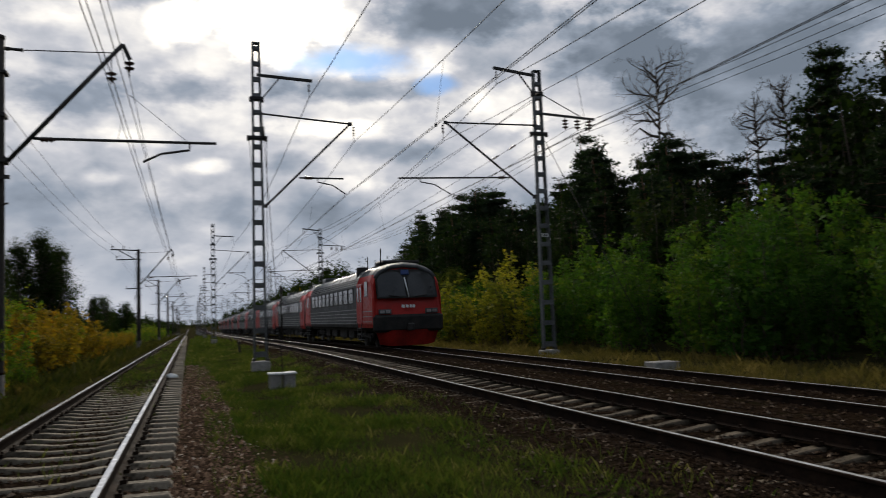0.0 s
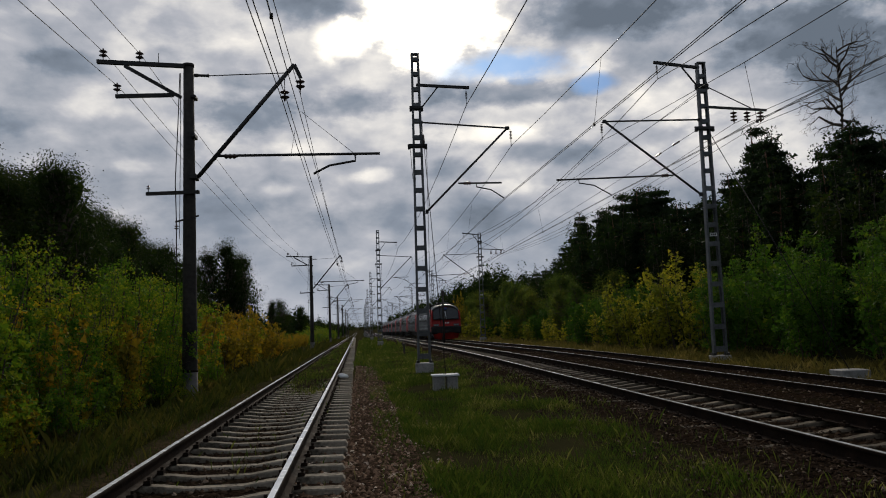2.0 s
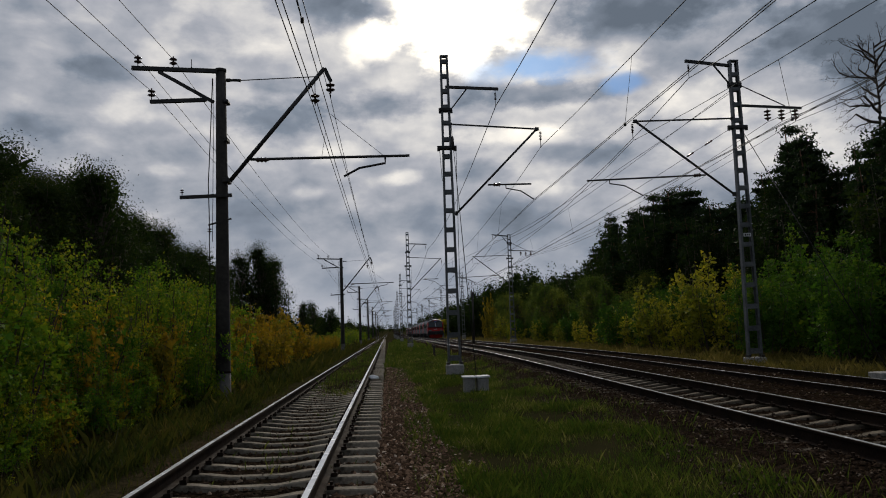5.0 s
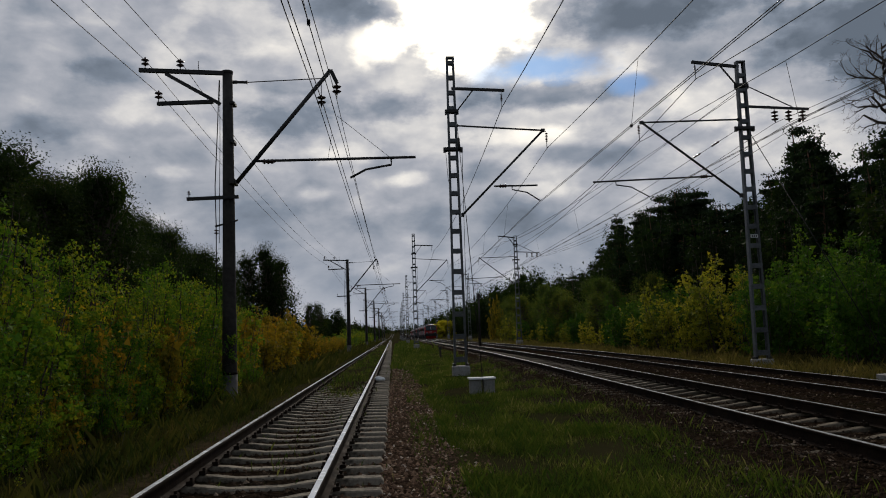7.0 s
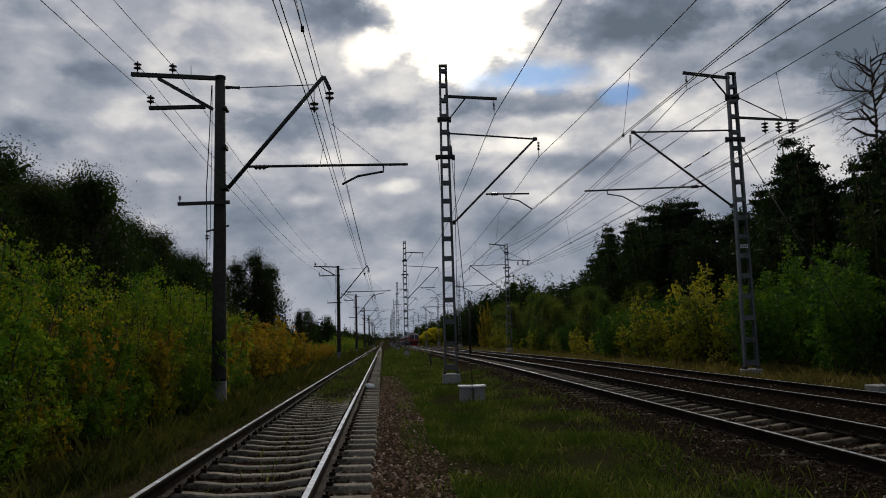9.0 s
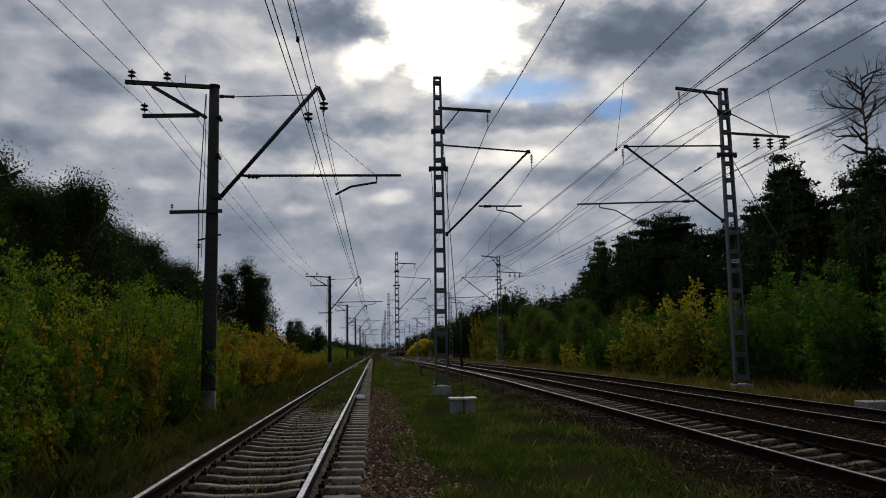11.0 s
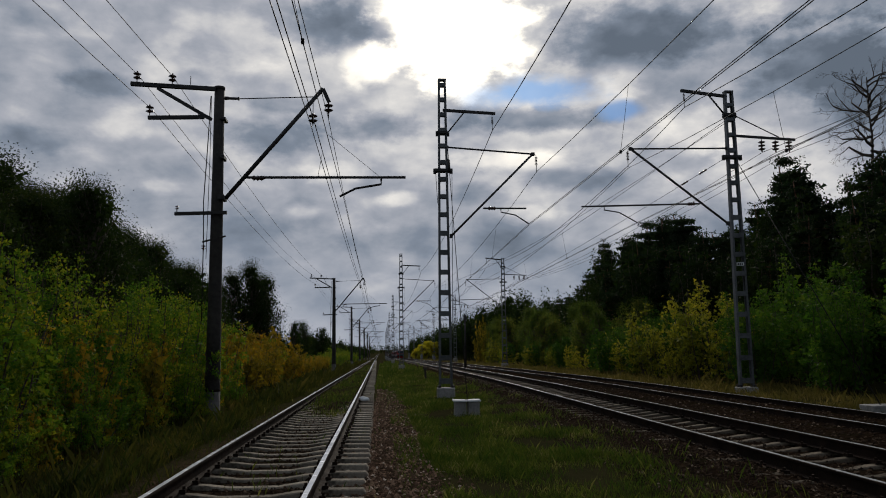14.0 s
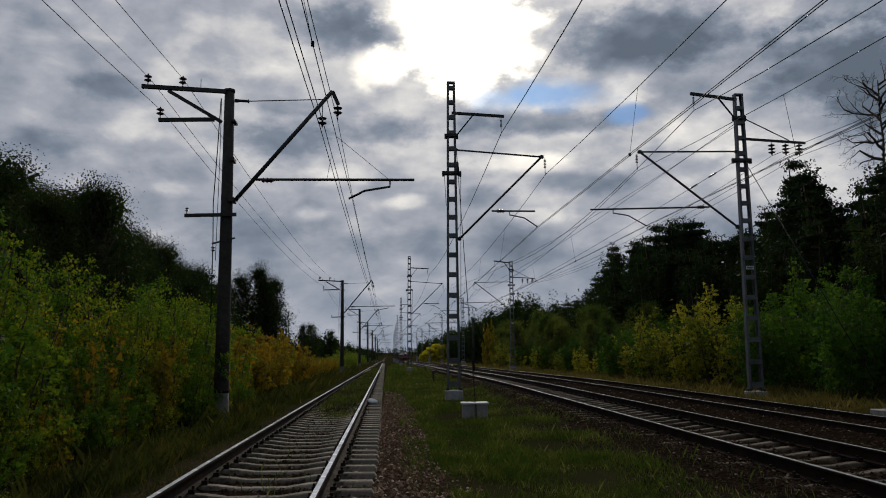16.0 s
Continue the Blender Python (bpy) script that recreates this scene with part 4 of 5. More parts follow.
def build_head_car():
    car = build_car(False)
    car["label"] = "red driving car with grey roof and sloped twin-window cab"
    car["group"] = "cars of the train"
    for o in list(car.children):
        if o.name.startswith("gangway"):
            bpy.data.objects.remove(o)
        elif o.name.startswith("vestibule") and o.data.vertices[0].co.y < 1:
            bpy.data.objects.remove(o)
    grey_hood = [2, 2, 2, 2, 1, 1, 1, 1, 1, 1, 2, 2, 2, 2, 3]
    bm = bmesh.new()
    secs = []
    for y, pull in ((-1.15, 0.055), (-1.0, 0.015), (-0.6, 0.0), (2.55, 0.0)):
        sec = []
        for x, z in BODY:
            k = max(0.0, (z - 2.35) / 1.9)
            back = 0.75 * k if y < -0.5 else (0.0 if y > 0 else 0.4 * k)
            sec.append((x * (1 - pull), y + back, z if z < 3 else z - (0.10 if y < -1.1 else 0.0)))
        secs.append(sec)
    shell(bm, secs, grey_hood)
    part("cab", bm, [M["red_paint"], M["cab_grey"], M["red_paint"], M["black"]], car, "bright red cab with rounded grey hood")
    # the front, leaning back above the waist
    lean = Matrix.Rotation(radians(-21.5), 4, "X")
    def on_front(x, z):
        return Vector((x, -1.17 + (0.75 * (z - 2.35) / 1.9 if z > 2.35 else 0.0), z))
    bm = bmesh.new()
    outline = [(-1.50, 2.44), (1.50, 2.44), (1.50, 3.36), (1.36, 3.64), (0.80, 3.84), (0, 3.88), (-0.80, 3.84), (-1.36, 3.64), (-1.50, 3.36)]
    near_ring = [bm.verts.new(on_front(x, z) + Vector((0, -0.02, 0))) for x, z in outline]
    back_ring = [bm.verts.new(on_front(x, z) + Vector((0, 0.16, 0))) for x, z in outline]
    bm.faces.new(near_ring)
    for k in range(len(outline)):
        j = (k + 1) % len(outline)
        bm.faces.new((near_ring[j], near_ring[k], back_ring[k], back_ring[j]))
    part("window_surround", bm, M["black"], car, "black surround of the windscreen")
    bm = bmesh.new()
    tube(bm, [on_front(x, z) + Vector((0, -0.01, 0)) for x, z in ((-1.50, 3.45), (-1.30, 3.72), (-0.7, 3.98), (0, 4.04), (0.7, 3.98), (1.30, 3.72), (1.50, 3.45))], 0.10, 6)
    part("hood_rim", bm, M["cab_grey"], car, smooth=True)
    bm = bmesh.new()
    for s in (-1, 1):
        pts = [(s * 0.09, 2.52), (s * 1.42, 2.52), (s * 1.42, 3.35), (s * 1.28, 3.58), (s * 0.75, 3.74), (s * 0.30, 3.72), (s * 0.09, 3.40)]
        fr = [bm.verts.new(on_front(x, z) + Vector((0, -0.035, 0))) for x, z in pts]
        bk = [bm.verts.new(on_front(x, z) + Vector((0, 0.05, 0))) for x, z in pts]
        bm.faces.new(fr if s > 0 else fr[::-1])
        for k in range(len(pts)):
            q = (fr[k], bk[k], bk[(k + 1) % len(pts)], fr[(k + 1) % len(pts)])
            bm.faces.new(q if s > 0 else q[::-1])
    ws = part("windscreen", bm, M["glass"], car, "two large dark panes")
    bm = bmesh.new()
    tube(bm, [on_front(0.0, 2.5) + Vector((0.05, -0.06, 0)), on_front(-0.06, 3.45) + Vector((0, -0.06, 0))], 0.035, 6)
    part("centre_bar", bm, M["stripe"], ws, "pale bar between the panes")
    for s in (-1, 1):
        bm = bmesh.new()
        tube(bm, [on_front(s * 0.35, 2.5) + Vector((0, -0.07, 0)), on_front(s * 0.95, 2.58) + Vector((0, -0.07, 0))], 0.02, 5)
        part("wiper", bm, M["black"], ws)
    bm = bmesh.new()
    box(bm, (0.42, 0.10, 0.26), on_front(0, 3.70) + Vector((0, -0.03, 0)), lean, bevel=0.03)
    part("top_lamp", bm, M["badge"], car, "dark blue lamp housing")
    bm = bmesh.new()
    for dx, w in ((-0.26, 0.16), (-0.06, 0.14), (0.12, 0.10), (0.27, 0.14)):
        box(bm, (w, 0.02, 0.14), on_front(dx, 2.04) + Vector((0, -0.01, 0)), Matrix.Rotation(0.2, 4, "Y"))
    part("emblem", bm, M["stripe"], car, "pale emblem strokes")
    for s in (-1, 1):
        bm = bmesh.new()
        box(bm, (0.62, 0.08, 0.24), (s * 1.16, -1.16, 1.80), bevel=0.02)
        hl = part("headlight", bm, M["cab_grey"], car, "rectangular headlight housing")
        bm = bmesh.new()
        for d in (-0.14, 0.14):
            box(bm, (0.22, 0.03, 0.14), (s * 1.16 + d, -1.21, 1.80), bevel=0.01)
        part("lamp", bm, M["lens"], hl)
    bm = bmesh.new()
    box(bm, (3.46, 0.40, 0.84), (0, -1.08, 1.24), bevel=0.12)
    part("bumper", bm, M["black"], car, "matt black bumper")
    bm = bmesh.new()
    pts = [(-1.62, -1.0, 1.08), (-0.9, -1.28, 1.08), (0.9, -1.28, 1.08), (1.62, -1.0, 1.08)]
    low = [(-1.35, -0.85, 0.24), (-0.8, -1.12, 0.16), (0.8, -1.12, 0.16), (1.35, -0.85, 0.24)]
    a = [bm.verts.new(p) for p in pts]
    b = [bm.verts.new(p) for p in low]
    c = [bm.verts.new((p[0], p[1] + 0.08, p[2])) for p in pts]
    d = [bm.verts.new((p[0], p[1] + 0.08, p[2])) for p in low]
    for k in range(3):
        bm.faces.new((a[k], b[k], b[k + 1], a[k + 1]))
        bm.faces.new((c[k + 1], d[k + 1], d[k], c[k]))
        bm.faces.new((b[k], d[k], d[k + 1], b[k + 1]))
        bm.faces.new((a[k + 1], c[k + 1], c[k], a[k]))
    for k in (0, 3):
        q = (a[k], c[k], d[k], b[k])
        bm.faces.new(q if k == 0 else q[::-1])
    part("plough", bm, M["plough"], car, "red snow plough, its colour darkened for shade")
    bm = bmesh.new()
    tube(bm, [(0, -1.0, 1.05), (0, -1.55, 1.05)], 0.13, 8)
    box(bm, (0.34, 0.22, 0.36), (0, -1.55, 1.05), bevel=0.05)
    part("coupler", bm, M["iron"], car)
    bm = bmesh.new()
    box(bm, (1.9, 1.6, 0.16), (0.1, 1.0, 4.28), bevel=0.05)
    part("roof_unit", bm, M["black"], car)
    bm = bmesh.new()
    box(bm, (0.5, 0.4, 0.5), (-1.2, 3.6, 4.0), bevel=0.03)
    part("vent_box", bm, M["black"], car)
    bm = bmesh.new()
    tube(bm, [(-0.9, 0.6, 4.1), (-0.85, 0.6, 5.0)], 0.03, 6)
    tube(bm, [(0.1, -0.1, 4.2), (0.1, -0.1, 4.65)], 0.02, 6)
    tube(bm, [(-0.25, -0.1, 4.65), (0.45, -0.1, 4.65)], 0.02, 6)
    tube(bm, [(-0.5, 5.2, 4.2), (-0.5, 5.2, 4.95)], 0.03, 6)
    part("aerial", bm, M["iron"], car)
    for s in (-1, 1):
        bm = bmesh.new()
        box(bm, (0.02, 0.7, 0.75), (s * 1.755, 0.25, 2.95), bevel=0.008)
        part("cab_window", bm, M["glass"], car)
        bm = bmesh.new()
        for z in (1.35, 1.60, 1.85):
            box(bm, (0.018, 2.0, 0.04), (s * 1.765, 0.0, z))
        part("rib", bm, M["rib"], car, "pale raised ribs along the side")
    return car


head_car = build_head_car()
plain_car = build_car(False)
motor_car = build_car(True)
CARS = [head_car, motor_car, plain_car]
for k in range(3, 10):
    CARS.append(copy_thing(motor_car if k % 2 else plain_car, Matrix()))


# ---- vegetation ----
def limb(bm, a, b, r0, r1, wob, rng, steps=4):
    pts = []
    for i in range(steps + 1):
        u = i / steps
        p = Vector(a).lerp(Vector(b), u)
        if 0 < i:
            p += Vector(rng.normal(size=3) * wob * (1 if i < steps else 0.3))
        pts.append(p)
    tube(bm, pts, [r0 + (r1 - r0) * i / steps for i in range(steps + 1)], 5, caps=False)
    return pts


def broadleaf(name, label, category, seed, h, width, leaves, size, mat, low=0.12, stems=1, clumps=34, peak=0.5):
    """A broad-leaved tree or bush: stems and limbs, clumps of leaves at their ends."""
    rng = np.random.default_rng(seed)
    tree = thing(name, label, category)
    bm = bmesh.new()
    tops = []
    for s in range(stems):
        lean = rng.normal(size=2) * (0.06 if stems == 1 else 0.28) * width
        base = rng.normal(size=2) * (0.0 if stems == 1 else 0.06 * width)
        tops.append(limb(bm, (base[0], base[1], -0.3), (lean[0], lean[1], h * rng.uniform(0.72, 0.92)), 0.016 * h + 0.01, 0.008, 0.02 * h, rng, 6))
    centres = []
    for k in range(clumps):
        u = rng.uniform(0, 1) ** 0.8
        z = h * (low + (0.93 - low) * u)
        prof = math.sin(math.pi * min(1, (0.12 + 0.88 * u) ** (0.75 if peak > 0.5 else 1.0)))
        rad = width / 2 * (0.25 + 0.75 * prof) * math.sqrt(rng.uniform(0.15, 1.0))
        ang = rng.uniform(0, 2 * math.pi)
        c = np.array([rad * math.cos(ang), rad * math.sin(ang), z])
        centres.append(c)
        stem = tops[rng.integers(len(tops))]
        j = min(len(stem) - 1, max(1, int((z / h) * len(stem) * 0.8)))
        limb(bm, stem[j], c, 0.006 * h + 0.004, 0.004, 0.015 * h, rng, 3)
    part("trunk", bm, M["bark"], tree)
    centres = np.array(centres)
    pick = rng.integers(len(centres), size=leaves)
    spread = np.array([0.40, 0.40, 0.34]) * (0.07 * h + 0.06 * width)
    pts = centres[pick] + np.clip(rng.normal(size=(leaves, 3)), -2, 2.2) * spread
    pts[:, 2] = np.clip(pts[:, 2], 0.05, h * 1.02)
    core = centres[rng.integers(len(centres), size=leaves // 6)] * np.array([0.78, 0.78, 0.95]) + rng.normal(size=(leaves // 6, 3)) * spread * 0.8
    core[:, 2] = np.clip(core[:, 2], 0.1, h * 0.9)
    me = tris_mesh("crown", np.concatenate([leaf_tris(pts, size, rng, 0.2, 1.9, 0.3), leaf_tris(core, size * 4.0, rng, 0.0, 1.2)]), mat)
    crown = new("crown", me)
    crown.parent = tree
    return tree


def thicket(name, label, seed, h, width, leaves, size, mat, shoots=16, girth=0.022, core=0):
    """A bush of upright leafy shoots that fan out from the ground."""
    rng = np.random.default_rng(seed)
    bush = thing(name, label, "tree" if h > 4 else "bush")
    bm = bmesh.new()
    pts, inner = [], []
    for k in range(shoots):
        a, r = rng.uniform(0, 2 * math.pi), width / 2 * math.sqrt(rng.uniform(0.02, 1.0))
        top = h * rng.uniform(0.55, 1.0) * (1.05 - 0.3 * (2 * r / width) ** 2)
        foot = (0.55 * r * math.cos(a), 0.55 * r * math.sin(a), -0.2)
        stem = limb(bm, foot, (r * math.cos(a), r * math.sin(a), top), girth, 0.005, 0.014 * h, rng, 5)
        if core:
            f = rng.uniform(0.05, 0.9, size=core // shoots)
            line = np.array([stem[min(4, int(u * 5))].lerp(stem[min(5, int(u * 5) + 1)], u * 5 - int(u * 5)) for u in f])
            inner.append(line + rng.normal(size=(len(f), 3)) * 0.035 * h)
        twigs = max(5, int(top * 4.2))
        per = leaves // (shoots * twigs)
        for j in range(twigs):
            u = 0.10 + 0.90 * (j + rng.uniform(0, 1)) / twigs
            q = stem[min(4, int(u * 5))].lerp(stem[min(5, int(u * 5) + 1)], u * 5 - int(u * 5) if u < 1 else 1.0)
            b = rng.uniform(0, 2 * math.pi)
            length = (0.62 - 0.42 * u) * rng.uniform(0.5, 1.2) * (0.5 + 0.14 * h)
            tip = np.array(q) + np.array([math.cos(b) * length, math.sin(b) * length, length * rng.uniform(0.0, 0.6)])
            if j % 2:
                tube(bm, [q, tuple(tip)], [0.007, 0.003], 3, caps=False)
            f = rng.uniform(0.2, 1.1, size=(per, 1))
            pts.append(np.array(q)[None] * (1 - f) + tip[None] * f + rng.normal(size=(per, 3)) * (0.03 + 0.0125 * h))
    part("stem", bm, M["bark"], bush)
    p = np.concatenate(pts)
    p[:, 2] = np.maximum(p[:, 2], 0.03)
    grain = 3.4 / math.sqrt(h)
    p = p[[noise.noise(Vector(q) * grain) + 0.5 * noise.noise(Vector(q) * grain * 2.3) > -0.13 for q in p]]
    tris = leaf_tris(p, size * 1.25, rng, 0.3, 2.0, 0.5)
    if core:
        tris = np.concatenate([tris, leaf_tris(np.concatenate(inner), size * 3.6, rng, 0.0, 1.2)])
    me = tris_mesh("crown", tris, mat)
    crown = new("crown", me)
    crown.parent = bush
    return bush


def pine(name, label, seed, h, width, tufts, mat, start=0.35):
    """A pine: bare lower trunk, whorls of upturned branches with flat pads of needles."""
    rng = np.random.default_rng(seed)
    tree = thing(name, label, "tree")
    bm = bmesh.new()
    stem = limb(bm, (0, 0, -0.3), (rng.normal() * 0.3, rng.normal() * 0.3, h), 0.017 * h, 0.03, 0.008 * h, rng, 8)
    pads = []
    z = h * start
    while z < h * 0.97:
        u = (z - h * start) / (h * (1 - start))
        reach = width / 2 * (1.08 - 0.9 * u) * rng.uniform(0.7, 1.25)
        for k in range(rng.integers(4, 7)):
            a = rng.uniform(0, 2 * math.pi)
            r = reach * rng.uniform(0.55, 1.1)
            tip = np.array([math.cos(a) * r, math.sin(a) * r, z + r * rng.uniform(0.05, 0.35)])
            c = stem[min(8, int(z / h * 8))]
            limb(bm, (c.x, c.y, z), tip, 0.012 * h * (1 - u) + 0.012, 0.01, 0.02 * h * 0.4, rng, 3)
            for f in (0.6, 1.0):
                pads.append((tip * f + np.array([0, 0, z * (1 - f)]) + np.append(rng.normal(size=2) * 0.15, 0), 0.05 * h * rng.uniform(0.7, 1.2)))
        z += h * rng.uniform(0.05, 0.075)
    pads.append((np.array([stem[-1].x, stem[-1].y, h]), 0.04 * h))
    part("trunk", bm, M["pine_bark"], tree)
    cs, rs = np.array([p[0] for p in pads]), np.array([p[1] for p in pads])
    pick = rng.integers(len(cs), size=tufts)
    pts = cs[pick] + np.clip(rng.normal(size=(tufts, 3)), -1.9, 1.9) * rs[pick][:, None] * np.array([0.58, 0.58, 0.20])
    core = cs[rng.integers(len(cs), size=1700)] * np.array([0.55, 0.55, 1.0]) + rng.normal(size=(1700, 3)) * np.array([0.3, 0.3, 0.2])
    core[:, 2] = np.minimum(core[:, 2], h * 0.90)
    both = np.concatenate([leaf_tris(pts, 0.10, rng, 0.15, 2.8), leaf_tris(core, 0.26, rng, 0.0, 1.5)])
    crown = new("crown", tris_mesh("crown", both, mat))
    crown.parent = tree
    return tree


def dead_tree(name, label, seed, h, spread, bare, at):
    """A leafless tree with forking, crooked limbs."""
    rng = np.random.default_rng(seed)
    tree = thing(name, label, "tree", at=at)
    bm = bmesh.new()
    stem = limb(bm, (0, 0, -0.3), (0.2, 0.1, h), 0.011 * h, 0.03, 0.007 * h, rng, 10)
    part("trunk", bm, M["bark"], tree)
    bm = bmesh.new()

    def grow(p, d, length, r, level):
        q = p
        for _ in range(3):
            d = (d + Vector(rng.normal(size=3) * 0.22) + Vector((0, 0, 0.06))).normalized()
            n = q + d * length / 3
            tube(bm, [q, n], [r, r * 0.8], 4 if level < 3 else 3, caps=False)
            q, r = n, r * 0.8
            if level < 5:
                side = (d + Vector(rng.normal(size=3) * 0.6)).normalized()
                grow(q, side, length * rng.uniform(0.45, 0.65), max(r * 0.62, 0.008), level + 1)

    z = h * bare
    while z < h * 0.99:
        c = stem[min(10, int(round(z / h * 10)))]
        a = rng.uniform(0, 2 * math.pi)
        u = (z / h - bare) / (1 - bare)
        grow(Vector((c.x, c.y, z)), Vector((math.cos(a), math.sin(a), 0.10 + 0.55 * u)).normalized(), spread * (0.75 + 0.35 * math.sin(3.1 * u)) * rng.uniform(0.7, 1.1), 0.006 * h * (1.1 - 0.5 * u), 1)
        z += h * (1 - bare) / 17
    part("branchwork", bm, M["bark"], tree, "bare crooked branches")
    return tree


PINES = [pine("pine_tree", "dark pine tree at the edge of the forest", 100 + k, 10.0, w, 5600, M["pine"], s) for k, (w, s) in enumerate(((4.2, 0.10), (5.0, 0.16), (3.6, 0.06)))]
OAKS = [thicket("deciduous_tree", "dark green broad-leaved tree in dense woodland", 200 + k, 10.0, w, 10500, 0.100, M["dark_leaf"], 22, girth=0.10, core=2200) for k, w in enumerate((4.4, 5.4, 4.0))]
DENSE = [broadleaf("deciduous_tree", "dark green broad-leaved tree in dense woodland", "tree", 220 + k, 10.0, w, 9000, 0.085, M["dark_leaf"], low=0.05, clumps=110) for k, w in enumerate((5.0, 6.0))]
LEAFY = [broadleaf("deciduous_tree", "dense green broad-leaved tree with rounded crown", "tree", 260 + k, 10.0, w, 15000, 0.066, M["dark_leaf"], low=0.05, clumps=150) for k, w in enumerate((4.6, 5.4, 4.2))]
MIXED = [broadleaf("deciduous_tree", "olive-green tree turning brown beside the main line", "tree", 280 + k, 10.0, w, 8500, 0.085, M["mixed_leaf"], low=0.03, clumps=100) for k, w in enumerate((5.6, 6.6))]
BIRCH = [thicket("young_birch", "green leafy young birch at the forest edge", 300 + k, 5.0, w, 6400, 0.070, M["green_leaf"], 15, core=500) for k, w in enumerate((2.4, 3.0, 2.7))]
BUSH = [thicket("bush", "green and yellowing leafy bush by the siding", 400 + k, 3.6, w, 15500, 0.043, M["turning_leaf"], 22, core=420) for k, w in enumerate((2.8, 3.4, 3.0))]
BUSH_FAR = [thicket("bush", "green and yellowing leafy bush by the siding", 430 + k, 3.6, w, 3600, 0.078, M["turning_leaf"], 16) for k, w in enumerate((3.0, 3.5))]
LIME = [thicket("bush", "yellow-green autumn bush at the forest edge", 450 + k, 3.6, w, 3400, 0.09, M["lime_leaf"], 17) for k, w in enumerate((2.8, 3.4))]
GOLD = [thicket("bush", "autumn orange-yellow leafy bush beside the track", 500 + k, 3.2, w, 4800, 0.078, M["yellow_leaf"], 17, core=350) for k, w in enumerate((3.0, 3.6, 2.8))]
LEMON = [broadleaf("bush", "bright yellow autumn bush beside the main track", "bush", 600, 4.0, 4.4, 5000, 0.16, M["bright_leaf"], low=0.03, stems=4, clumps=44)]
USED = set()


def plant(kinds, r, x, y, height, wide=1.0, group=""):
    """Set a tree of a kind at x, y, grown to a height."""
    src = kinds[r.randrange(len(kinds))]
    natural = {"pine_tree": 10.2, "deciduous_tree": 9.0, "young_birch": 4.8}.get(src.name.split(".")[0], 3.2 if src in BUSH + BUSH_FAR + LIME else 3.0 if src in GOLD else 4.0)
    natural = 9.3 if src in LEAFY else 10.0 if src in DENSE + MIXED else natural
    k = height / natural
    m = Matrix.Translation((x, y, ground_z(x, y))) @ Matrix.Rotation(r.uniform(0, 6.28), 4, "Z")
    if src in USED:
        t = copy_thing(src, m)
    else:
        USED.add(src)
        t = src
        t.matrix_basis = m
    t.scale = (k * wide * r.uniform(0.9, 1.12), k * wide * r.uniform(0.9, 1.12), k)
    if group:
        t["group"] = group
    return t


def skyline(points, y):
    return float(np.interp(y, [p[0] for p in points], [p[1] for p in points]))


# tree-top heights along the forest edge, by distance along the line
RIGHT_TOPS = [(5, 12), (25, 13.2), (28.5, 12.6), (31, 11.4), (36, 10.9), (40, 13.0), (44, 13.0), (48, 13.6), (51, 15.4), (58, 12.4), (67, 12.8), (75, 16.0), (95, 16.4), (109, 12.6), (119, 10.6), (134, 9.0), (158, 10.8), (200, 12), (300, 12)]
LEFT_TOPS = [(5, 7.0), (23, 7.2), (26, 7.9), (28, 7.4), (31.7, 9.2), (34, 8.2), (38, 7.6), (42, 7.0), (52, 6.6), (58, 5.0), (99, 4.6), (126, 5.8), (164, 6.0), (300, 6.5)]


